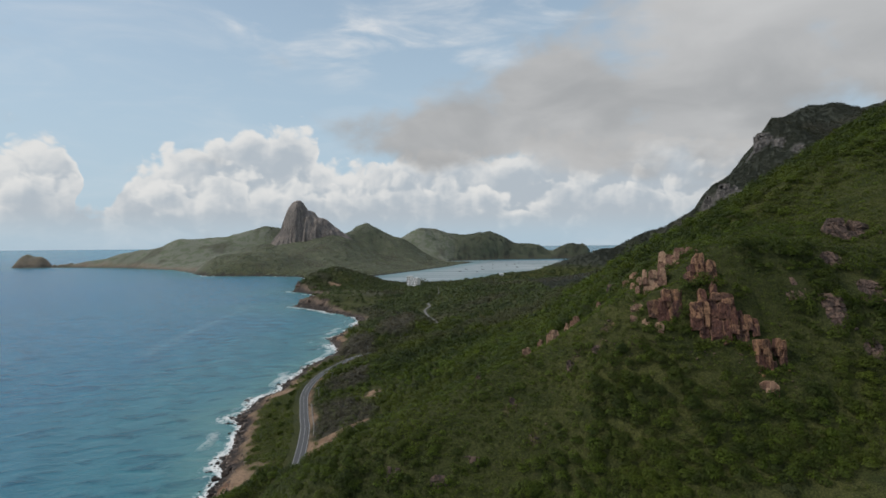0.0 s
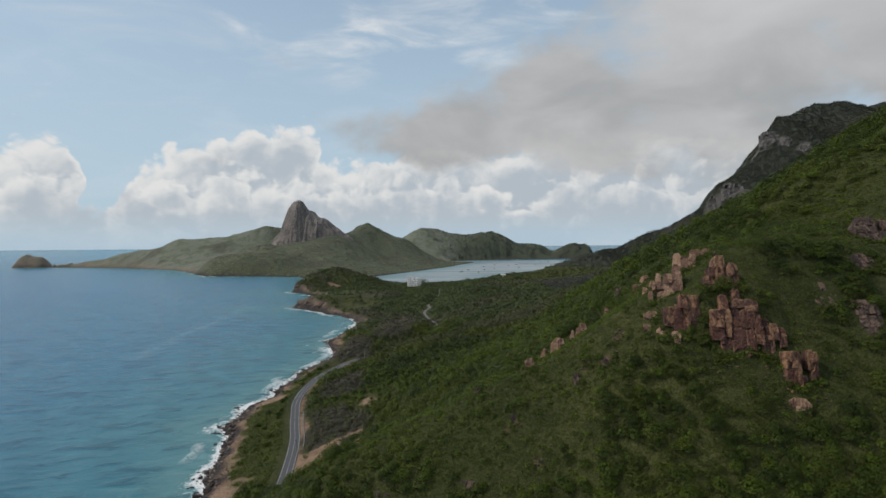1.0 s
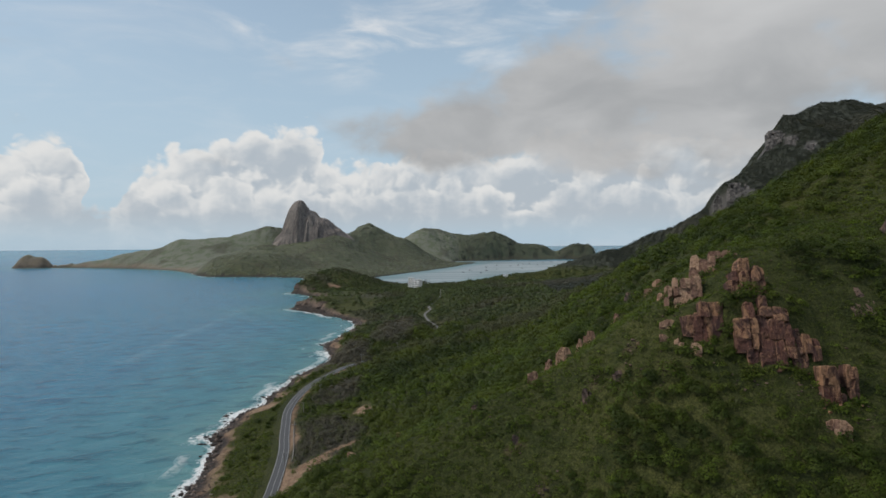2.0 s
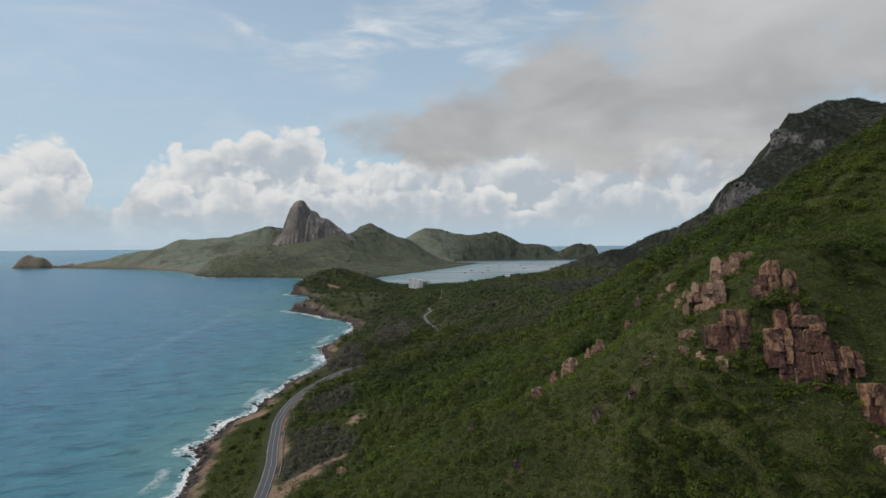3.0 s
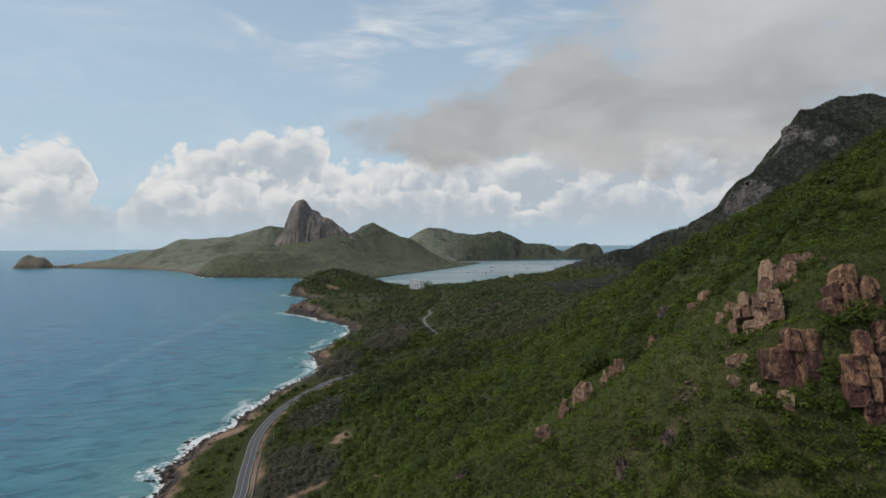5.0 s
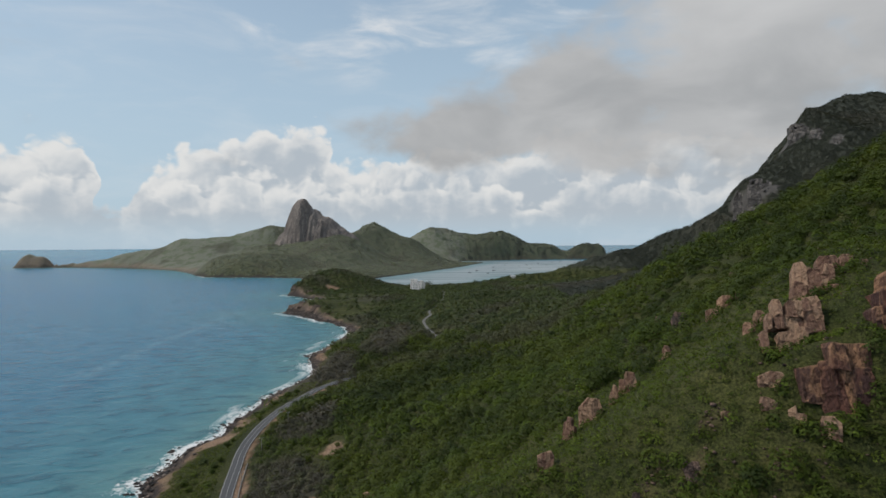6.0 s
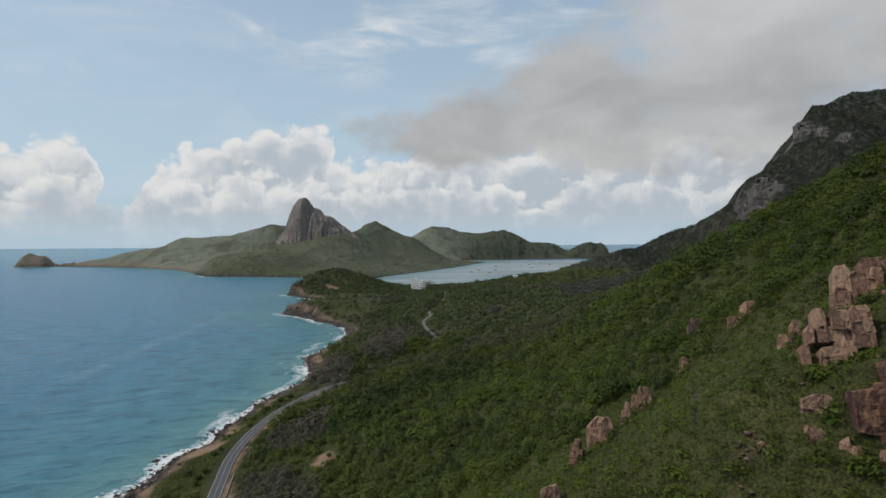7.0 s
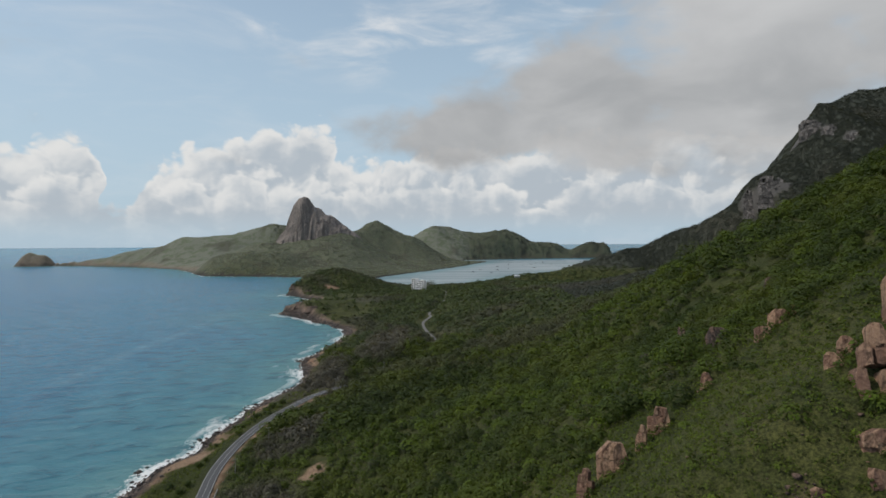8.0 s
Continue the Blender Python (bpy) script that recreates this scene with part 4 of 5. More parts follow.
SLABS = ((153, 204.5, 14, 8), (133, 187.4, 7.6, 5), (116.7, 178.8, 8.6, 5.6), (121.3, 170.6, 9, 9.5), (136, 177.7, 12, 5), (126.6, 160.5, 4.6, 5.4), (44, 177, 2.4, 2.8), (52.8, 178.5, 3.4, 1.6), (13, 163, 6, 1.4), (-10, 166, 5.5, 1.6), (4, 161, 6.5, 1.5), (26, 175, 2, 1.6), (81.2, 249.7, 5, 2.7), (82, 300, 4, 2.4), (97, 310, 3, 3), (119, 297, 4.5, 2.6), (17, 191, 2.2, 2.6))
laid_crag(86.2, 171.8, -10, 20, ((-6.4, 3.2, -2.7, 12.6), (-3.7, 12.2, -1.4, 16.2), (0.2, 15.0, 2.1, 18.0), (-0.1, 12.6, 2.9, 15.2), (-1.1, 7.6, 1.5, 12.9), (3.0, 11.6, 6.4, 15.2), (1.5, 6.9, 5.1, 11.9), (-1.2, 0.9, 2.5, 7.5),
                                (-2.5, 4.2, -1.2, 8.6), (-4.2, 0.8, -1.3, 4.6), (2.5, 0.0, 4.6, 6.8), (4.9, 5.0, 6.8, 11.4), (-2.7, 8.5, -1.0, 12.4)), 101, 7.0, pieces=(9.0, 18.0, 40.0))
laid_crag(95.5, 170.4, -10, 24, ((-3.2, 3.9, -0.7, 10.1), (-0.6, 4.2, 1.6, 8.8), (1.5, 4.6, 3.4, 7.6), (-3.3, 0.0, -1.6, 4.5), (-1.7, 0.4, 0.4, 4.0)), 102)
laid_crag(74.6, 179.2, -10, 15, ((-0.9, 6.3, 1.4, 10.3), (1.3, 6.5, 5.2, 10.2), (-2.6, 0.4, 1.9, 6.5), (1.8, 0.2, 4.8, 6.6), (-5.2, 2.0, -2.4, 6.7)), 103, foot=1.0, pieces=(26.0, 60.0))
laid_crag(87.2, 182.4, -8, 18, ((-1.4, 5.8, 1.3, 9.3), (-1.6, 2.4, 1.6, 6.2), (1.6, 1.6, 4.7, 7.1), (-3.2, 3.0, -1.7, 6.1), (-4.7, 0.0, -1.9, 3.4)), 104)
laid_crag(73.8, 190.0, -16, 22, ((-0.5, 5.9, 2.2, 9.0), (2.1, 4.2, 4.9, 9.4), (-0.8, 4.2, 2.3, 6.2), (-2.3, 0.2, 0.1, 3.3), (-0.1, 2.0, 2.7, 4.3), (-2.3, 5.2, -1.0, 8.8), (-3.4, 4.9, -2.7, 6.5), (-4.8, 0.6, -3.5, 3.5)), 105, 3.2, SUNLIT_PALE_ROCK, PALE, 1.2, (2.5, 4.0, 7.0))
laid_crag(83.9, 200.3, -20, 24, ((-3.2, 1.8, -0.9, 6.6), (-0.9, 2.2, 1.5, 5.6), (1.4, 2.5, 3.6, 6.0), (-3.7, -0.4, -1.2, 2.6)), 106, 3.6, SUNLIT_PALE_ROCK, PALE)
laid_crag(91.4, 205.2, -20, 20, ((-3.0, -0.2, 0.5, 3.2), (0.4, 0.3, 3.0, 3.9)), 107, 3.6, SUNLIT_PALE_ROCK, PALE)
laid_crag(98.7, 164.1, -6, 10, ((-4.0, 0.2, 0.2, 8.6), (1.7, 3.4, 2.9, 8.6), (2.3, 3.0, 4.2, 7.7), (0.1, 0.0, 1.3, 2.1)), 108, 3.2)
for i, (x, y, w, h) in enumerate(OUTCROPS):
    crag(x, y, 1.15 * w, 1.02 * h, SMALL, SUNLIT_PALE_ROCK, "small outcrops", 200 + i, 14.0, turn=-38 + (i * 37) % 30)
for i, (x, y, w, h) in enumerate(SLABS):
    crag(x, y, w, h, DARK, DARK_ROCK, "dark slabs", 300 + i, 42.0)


SEA_CLIFF = "reddish brown rock of a low sea cliff above the surf"
for i, (x, y, w, h) in enumerate(((-198, 948, 10, 2.4), (-176, 926, 14, 3.6), (-152, 896, 14, 4), (-130, 868, 12, 3), (-262, 1240, 18, 4), (-230, 1206, 14, 3.4), (-100, 612, 8, 2.0), (-92, 628, 5, 1.4))):
    crag(x, y, w, h, SEA_CLIFF, CLIFF_ROCK, "sea cliffs", 400 + i, 50.0, 2.6 if w > 10 else 1.2)


# ---- the rock spire and the cliffs of the mountain ----
def domes(name, xs, ys, shapes, mat, label, base, blend=6.0):
    """Bare rock that rises from steep-sided domes: x, y, top, half-widths, steepness."""
    gx, gy = np.meshgrid(xs, ys)
    wx = gx + 5 * fbm(gx, gy, 34, 4, 11)
    wy = gy + 5 * fbm(gx, gy, 34, 4, 12)
    z = np.full(gx.shape, -60.0)
    for cx, cy, top, rx, ry, power in shapes:
        r = np.hypot((wx - cx) / rx, (wy - cy) / ry)
        flute = 1 + 0.035 * fbm(np.arctan2(wy - cy, wx - cx) * 9, z * 0, 1.0, 4, 13)
        one = base + (top - base) * (1 - np.clip(r * flute, 0, 2) ** power)
        z = np.logaddexp(z / blend, one / blend) * blend
    z = z + 3.2 * fbm(gx, gy, 30, 5, 14)
    floor = height(gx, gy)
    over = z - floor
    keep = np.maximum.reduce([over[:-1, :-1], over[1:, :-1], over[:-1, 1:], over[1:, 1:]]) > -8
    return tagged(sheet(name, xs, ys, z, keep, mat, {}), label, "rock", kind="")


domes("rock_spire", steps((-660, -270, 2.4)), steps((2280, 2530, 3.2)),
      ((-513, 2400, 276, 84, 86, 2.0), (-472, 2401, 236, 84, 84, 2.0), (-428, 2402, 207, 104, 92, 1.9), (-372, 2404, 168, 76, 70, 2.0), (-345, 2405, 138, 66, 60, 2.2), (-545, 2398, 168, 78, 84, 1.8)),
      GREY_ROCK, "tall grey granite spire with a lower shoulder", 88)


CLIFF = "bare pale grey granite cliff on a wooded mountain"
for i, (x, y, w, h, lean) in enumerate(MOUNTAIN_CLIFFS):
    crag(x, y, w, h, CLIFF, CLIFF_GREY, "mountain cliffs", 700 + i, lean, 6.0, "cliff", -28)


# ---- road ----
def ribbon(points, heights, half, offset, top, thick, name, mat, parent=None, label=""):
    """A strip along a line, with closed sides."""
    bm = bmesh.new()
    rows = []
    for i, (px, py) in enumerate(points):
        ax, ay = points[max(i - 1, 0)]
        bx, by = points[min(i + 1, len(points) - 1)]
        n = Vector((by - ay, ax - bx, 0)).normalized()
        c = Vector((px, py, heights[i])) + n * offset
        rows.append([bm.verts.new(c + n * s * half + Vector((0, 0, dz))) for s, dz in ((-1, top - thick), (-1, top), (1, top), (1, top - thick))])
    for a, b in zip(rows, rows[1:]):
        for i in range(3):
            bm.faces.new((a[i], a[i + 1], b[i + 1], b[i]))
    bm.faces.new(rows[0]), bm.faces.new(reversed(rows[-1]))
    bmesh.ops.recalc_face_normals(bm, faces=bm.faces[:])
    return part(name, bm, mat, parent, label)


def build_road():
    pts = [p for p in ROAD if p[1] > 122]
    hs = [float(road_height(p[1])) for p in pts]
    near = sum(1 for p in pts if p[1] < 505)
    road = ribbon(pts[:near + 1], hs[:near + 1], 2.45, 0, 0.06, 0.9, "road", ASPHALT)
    track = ribbon(pts[near:], hs[near:], 1.5, 0, 0.05, 0.9, "road", CONCRETE_ROAD)
    tagged(track, "narrow pale concrete lane between the trees", "road", kind="structure")
    tagged(road, "grey two-lane asphalt coast road with white lines", "road", kind="structure")
    lined = [(p, h) for p, h in zip(pts, hs) if p[1] < 505]
    lp, lh = [p for p, _ in lined], [h for _, h in lined]
    for side in (-2.15, 2.15):
        ribbon(lp, lh, 0.10, side, 0.068, 0.05, "edge_line", LINE, road, "white painted edge line")
    ribbon(lp, lh, 0.07, 0, 0.068, 0.05, "centre_line", LINE, road, "thin white centre line")
    kerbed = [(p, h) for p, h in lined if 286 < p[1] < 348]
    ribbon([p for p, _ in kerbed], [h for _, h in kerbed], 0.14, 4.4, 0.30, 0.8, "drain_kerb", CONCRETE, road, "low pale concrete drain kerb")


build_road()


def utility_pole(x, y, tall, turn):
    z = ground_at(x, y)
    root = new("utility_pole")
    root.matrix_world = pose(x, y, z - 0.3, 0, 0, turn)
    tagged(root, "thin grey concrete utility pole beside the coast road", "pole", "roadside poles")
    part("shaft", tube(bmesh.new(), (0, 0, 0), (0, 0, tall), 0.17, 0.10), CONCRETE, root)
    part("crossarm", boxed(-0.9, 0.9, -0.06, 0.06, tall - 0.7, tall - 0.56), CONCRETE, root)
    for s in (-0.8, 0.0, 0.8):
        part("insulator", tube(bmesh.new(), (s, 0, tall - 0.56), (s, 0, tall - 0.28), 0.07, 0.05, 6), WHITE, root)


for x, y, tall in ((-57, 282, 7), (-62, 322, 7), (-66, 362, 7), (-64, 402, 7), (-60, 445, 7), (-49, 497, 8), (-31, 525, 8), (-23, 545, 8), (-16, 640, 8)):
    utility_pole(x, y, tall, 10)


def marker_post(x, y):
    z = ground_at(x, y)
    root = new("marker_post")
    root.matrix_world = pose(x, y, z - 0.2, 0, 0, 0)
    tagged(root, "short pale concrete post on the road verge", "post", "verge posts")
    part("post", boxed(-0.09, 0.09, -0.09, 0.09, 0, 0.95, bevel=0.02), CONCRETE, root)
    part("cap", boxed(-0.11, 0.11, -0.11, 0.11, 0.95, 1.07, bevel=0.02), RED_PAINT, root, "red painted top")


for i, ((ax, ay), (bx, by)) in enumerate(zip(ROAD, ROAD[1:])):
    if i % 3 == 0 and 262 < ay < 440:
        n = Vector((by - ay, ax - bx, 0)).normalized()
        marker_post(ax + n.x * 5.4, ay + n.y * 5.4)


# ---- buildings ----
def hotel(x, y, turn):
    z = ground_at(x, y) - 0.6
    root = new("hotel_building")
    root.matrix_world = pose(x, y, z, 0, 0, turn)
    tagged(root, "white concrete building of several storeys with flat roof", "building")

    def wing(x0, x1, y0, y1, z0, floors, cols, storey=3.6):
        top = z0 + floors * storey
        part("wall", boxed(x0, x1, y0, y1, z0, top, bevel=0.05), PLASTER, root)
        part("roof", boxed(x0 - 0.4, x1 + 0.4, y0 - 0.4, y1 + 0.4, top, top + 0.35), PLASTER, root)
        part("parapet", boxed(x0 - 0.3, x1 + 0.3, y0 - 0.3, y0 - 0.05, top + 0.35, top + 1.1), PLASTER, root)
        for f in range(floors):
            part("floor_band", boxed(x0 - 0.25, x1 + 0.25, y0 - 0.25, y0 + 0.1, z0 + f * storey + 3.2, z0 + f * storey + 3.5), PLASTER, root)
            for c in range(cols):
                cx = x0 + (x1 - x0) * (c + 0.5) / cols
                win = part("window", boxed(cx - 0.95, cx + 0.95, y0 - 0.08, y0 + 0.25, z0 + f * storey + 0.9, z0 + f * storey + 2.9), GLASS_DARK, root, "dark recessed window")
                part("frame", boxed(cx - 1.1, cx + 1.1, y0 - 0.14, y0 - 0.02, z0 + f * storey + 0.75, z0 + f * storey + 0.9), PLASTER, win)

    wing(-9, 12, -7, 7, 0, 4, 6)
    wing(-12.5, -4, -8, 6, 0, 6, 2)
    wing(1, 11, -4, 6, 14.8, 1, 3)
    part("water_tank", tube(bmesh.new(), (6, 1, 18.6), (6, 1, 20.6), 1.1, 1.1, 12), PLASTER, root)


def small_house(x, y, turn):
    z = ground_at(x, y) - 0.4
    root = new("small_house")
    root.matrix_world = pose(x, y, z, 0, 0, turn)
    tagged(root, "small white house with pale roof among trees", "house")
    part("wall", boxed(-6, 6, -3.5, 3.5, 0, 7.2, bevel=0.05), PLASTER, root)
    bm = bmesh.new()
    v = [bm.verts.new(c) for c in ((-6.8, -4.4, 7.2), (6.8, -4.4, 7.2), (6.8, 4.4, 7.2), (-6.8, 4.4, 7.2), (-6.8, 0, 9.6), (6.8, 0, 9.6))]
    for f in ((0, 1, 5, 4), (2, 3, 4, 5), (0, 4, 3), (1, 2, 5), (3, 2, 1, 0)):
        bm.faces.new([v[i] for i in f])
    part("roof", bm, ROOF, root, "pale sheet-metal roof")
    for cx in (-3.6, 0, 3.6):
        part("window", boxed(cx - 0.7, cx + 0.7, -3.58, -3.3, 4.4, 6.0), GLASS_DARK, root)


hotel(-24, 1242, -26)
small_house(203, 1560, -12)


# ---- boats in the bay ----
def boat(x, y, length, turn, seed):
    rng = random.Random(seed)
    root = new("fishing_boat")
    root.matrix_world = pose(x, y, 0, 0, 0, turn)
    tagged(root, "wooden fishing boat moored in the calm bay", "boat", "boats in the bay")
    w = length * 0.27
    bm = bmesh.new()
    rows = []
    for i in range(9):
        t = i / 8
        beam = w / 2 * (1 - abs(2 * t - 0.85) ** 2.6 * 0.55) * (0.15 if i == 8 else 1)
        sheer = 0.9 + 0.9 * (t - 0.4) ** 2 * 2.2
        rows.append([bm.verts.new(((t - 0.5) * length, s * beam * k, zz)) for s, k, zz in ((-1, 0.5, -0.5), (-1, 1, sheer), (1, 1, sheer), (1, 0.5, -0.5))])
    for a, b in zip(rows, rows[1:]):
        for i in range(3):
            bm.faces.new((a[i], a[i + 1], b[i + 1], b[i]))
    bm.faces.new(rows[0]), bm.faces.new(reversed(rows[-1]))
    bmesh.ops.recalc_face_normals(bm, faces=bm.faces[:])
    part("hull", bm, rng.choice((HULL, HULL, CABIN)), root)
    part("cabin", boxed(-length * 0.34, -length * 0.02, -w * 0.34, w * 0.34, 0.9, 2.4, bevel=0.08), CABIN, root)
    part("cabin_roof", boxed(-length * 0.36, length * 0.02, -w * 0.40, w * 0.40, 2.4, 2.52), HULL, root)
    part("mast", tube(bmesh.new(), (length * 0.1, 0, 0.9), (length * 0.1, 0, 3.6), 0.07, 0.04, 6), HULL, root)


for i, (x, y) in enumerate(((235, 2412), (257, 2221), (346, 2499), (396, 2606), (475, 2786), (565, 2916), (619, 2984), (152, 2154), (175, 1970), (329, 2746), (477, 2591), (360, 2295), (300, 2600), (430, 2700), (210, 2140), (120, 2020))):
    boat(x, y, 9 + 4 * ((i * 7) % 4) / 3, 20 + 47 * i, 500 + i)


# ---- stones along the shore ----
def build_shore():
    rng = random.Random(7)
    shapes = [mesh_of("boulder", block_shape(random.Random(600 + i), 1.0, 0.85, 0.7, 6, 0.16), SHORE_ROCK) for i in range(7)]
    made = 0
    while made < 290:
        y = rng.choice((rng.uniform(225, 480), rng.uniform(225, 480), rng.uniform(480, 700), rng.uniform(700, 960)))
        x = float(np.interp(y, [q[1] for q in SEA_COAST[:18]], [q[0] for q in SEA_COAST[:18]])) + rng.uniform(-13, 9)
        sd = float(inland(x, y))
        if not -6.5 < sd < 4.5 or float(fbm(np.array(x), np.array(y), 30, 2, 15)) < rng.uniform(-0.9, 0.5):
            continue
        s = rng.uniform(0.7, 1.5) * (1.7 if rng.random() < 0.2 else 1)
        ob = new("boulder", shapes[rng.randrange(7)])
        z = max(ground_at(x, y), -0.35 * s)
        ob.matrix_world = pose(x, y, z - 0.18 * s, rng.uniform(-15, 15), rng.uniform(-15, 15), rng.uniform(0, 360)) @ Matrix.Diagonal((s * rng.uniform(1, 1.7), s * 1.2, s, 1))
        tagged(ob, "wet black boulder lying in the surf line", "boulder", "shore boulders")
        made += 1


build_shore()


def strew(name, x, y, size, mat, label, seed, sink=0.12):
    """Many small stones lying on the ground."""
    rng = np.random.default_rng(seed)
    base = bmesh.new()
    bmesh.ops.create_icosphere(base, subdivisions=1, radius=0.5)
    shape = np.array([v.co[:] for v in base.verts])
    tris = np.array([[v.index for v in f.verts] for f in base.faces])
    base.free()
    n = len(x)
    turn = rng.uniform(0, 6.28, n)
    lumps = shape[None] * rng.uniform(0.75, 1.25, (n, len(shape), 1)) * size[:, None, None] * np.array([1.3, 1.0, 0.75])
    c, q = np.cos(turn)[:, None], np.sin(turn)[:, None]
    co = np.stack([lumps[..., 0] * c - lumps[..., 1] * q + x[:, None], lumps[..., 0] * q + lumps[..., 1] * c + y[:, None], lumps[..., 2] + (np.maximum(height(x, y), -0.2) + sink * size)[:, None]], -1).reshape(-1, 3)
    faces = (tris[None] + (np.arange(n) * len(shape))[:, None, None]).reshape(-1, 3)
    me = bpy.data.meshes.new(name)
    me.vertices.add(len(co))
    me.vertices.foreach_set("co", co.astype(np.float32).ravel())
    me.loops.add(faces.size)
    me.loops.foreach_set("vertex_index", faces.astype(np.int32).ravel())
    me.polygons.add(len(faces))
    me.polygons.foreach_set("loop_start", np.arange(0, faces.size, 3, dtype=np.int32))
    me.update(calc_edges=True)
    me.materials.append(mat)
    tagged(new(name, me), label, "stones", kind="stuff")


def build_shingle():
    """Stones and cobbles that cover the upper beach and the tide line."""
    rng = np.random.default_rng(77)
    y = rng.uniform(205, 960, 16000)
    x = np.interp(y, [q[1] for q in SEA_COAST[:19]], [q[0] for q in SEA_COAST[:19]]) + rng.uniform(-8, 13, len(y))
    sd = inland(x, y)
    keep = (sd > -2.5) & (sd < 11) & (rng.uniform(0, 1, len(y)) < np.where(sd < 6, 0.85, 0.25)) & (fbm(x, y, 18, 2, 78) > -0.5)
    x, y, sd = x[keep], y[keep], sd[keep]
    size = np.exp(rng.normal(-0.65, 0.45, len(x))) * (1 + 0.5 * ramp(y, 400, 800)) * np.where(sd < 5, 1.25, 0.75)
    strew("shingle", x, y, size, SHINGLE, "brown and black stones strewn along the beach", 79)


def build_scree():
    """Small brown stones in stony patches of the near slope and below the crags."""
    rng = np.random.default_rng(87)
    px, py = [], []
    for cx, cy, r, q, turn in STONY:
        px.append(cx + rng.normal(0, 0.8 * r, 34)), py.append(cy + rng.normal(0, 1.3 * q, 34))
    for cx, cy, w, h in CRAGS:
        px.append(cx + rng.uniform(-0.9, 0.9, 26) * w), py.append(cy - rng.uniform(0.5, 6, 26))
    px.append(rng.uniform(20, 110, 70)), py.append(rng.uniform(172, 226, 70))
    x, y = np.concatenate(px), np.concatenate(py)
    strew("scree", x, y, np.exp(rng.normal(-1.05, 0.4, len(x))), DARK_ROCK, "small brown stones scattered on the grassy slope", 89, 0.3)


build_shingle()
build_scree()


# ---- scrub, woods and trees ----
def foliage(name, x, y, radius, tall, dry, tint, density, leaf, mat, label, seed, sink=0.25, jitter=0.24, drape=False):
    """Crowns of many small leaf clumps: for each place a heap of kite-shaped clumps over a dome, uneven and with gaps."""
    rng = np.random.default_rng(seed)
    n = len(x)
    z = height(x, y)
    leaf = leaf * (np.clip(y / 215, 0.66, 1.25) if np.max(leaf) < 0.3 else np.ones(n))      # finer sprays on the nearest slope
    count = np.clip((density * radius ** 2 / leaf ** 2).astype(int), 5, 420)
    who = np.repeat(np.arange(n), count)
    m = len(who)
    up = rng.uniform(-0.25, 1.0, m)
    turn = rng.uniform(0, 2 * np.pi, m)
    flat = np.sqrt(1 - np.clip(up, -1, 1) ** 2)
    lump = 0.72 + 0.36 * hashed(np.floor(turn * 1.3), np.floor(up * 2.5), who * 0.37) * 1.0
    reach = lump * rng.uniform(0.82, 1.06, m)
    way = np.stack([flat * np.cos(turn), flat * np.sin(turn), up], -1)
    centre = np.stack([x[who], y[who], z[who]], -1)
    size3 = np.stack([radius[who], radius[who], tall[who]], -1)
    at = centre + way * size3 * reach[:, None]
    at[:, 2] += (tall[who] * (0.55 - sink))
    normal = way * np.array([1, 1, 0.9]) + rng.normal(0, jitter, (m, 3)) + np.array([0, 0, 0.65])
    if drape:                                   # crowns that follow a steep slope
        gx, gy = (height(x + 6, y) - height(x - 6, y)) / 12, (height(x, y + 6) - height(x, y - 6)) / 12
        at[:, 2] += gx[who] * (at[:, 0] - x[who]) + gy[who] * (at[:, 1] - y[who])
        lie = np.stack([-gx, -gy, np.ones(n)], -1)
        normal = 0.55 * normal + 1.1 * (lie / np.linalg.norm(lie, axis=1)[:, None])[who]
    normal /= np.linalg.norm(normal, axis=1)[:, None]
    side = np.cross(normal, rng.normal(0, 1, (m, 3)))
    side /= np.linalg.norm(side, axis=1)[:, None] + 1e-9
    other = np.cross(normal, side)
    s = leaf[who] * rng.uniform(0.6, 1.35, m) * np.clip(radius[who] / 1.6, 0.6, 1.0)
    a, b = side * s[:, None], other * (s * rng.uniform(0.5, 0.9, m))[:, None]
    droop = normal * (s * rng.uniform(0.1, 0.4, m))[:, None]
    co = np.stack([at - a - b * 0.6 - droop * 0.5, at + a - b * 0.5 - droop, at + b * 1.3 + a * rng.uniform(-0.4, 0.4, m)[:, None]], 1).reshape(-1, 3)
    me = bpy.data.meshes.new(name)
    me.vertices.add(3 * m)
    me.vertices.foreach_set("co", co.astype(np.float32).ravel())
    me.loops.add(3 * m)
    me.loops.foreach_set("vertex_index", np.arange(3 * m, dtype=np.int32))
    me.polygons.add(m)
    me.polygons.foreach_set("loop_start", np.arange(0, 3 * m, 3, dtype=np.int32))
    me.attributes.new("tint", "FLOAT", "POINT").data.foreach_set("value", np.repeat(np.clip(tint[who], 0, 1), 3).astype(np.float32))
    me.attributes.new("dry", "FLOAT", "POINT").data.foreach_set("value", np.repeat(np.clip(dry[who], 0, 1), 3).astype(np.float32))
    me.update(calc_edges=True)
    me.materials.append(mat)
    return tagged(new(name, me), label, "vegetation", kind="stuff")


ROCK_SPOTS = [(x, y, 0.38 * w) for x, y, w, h in CRAGS + OUTCROPS + SLABS]


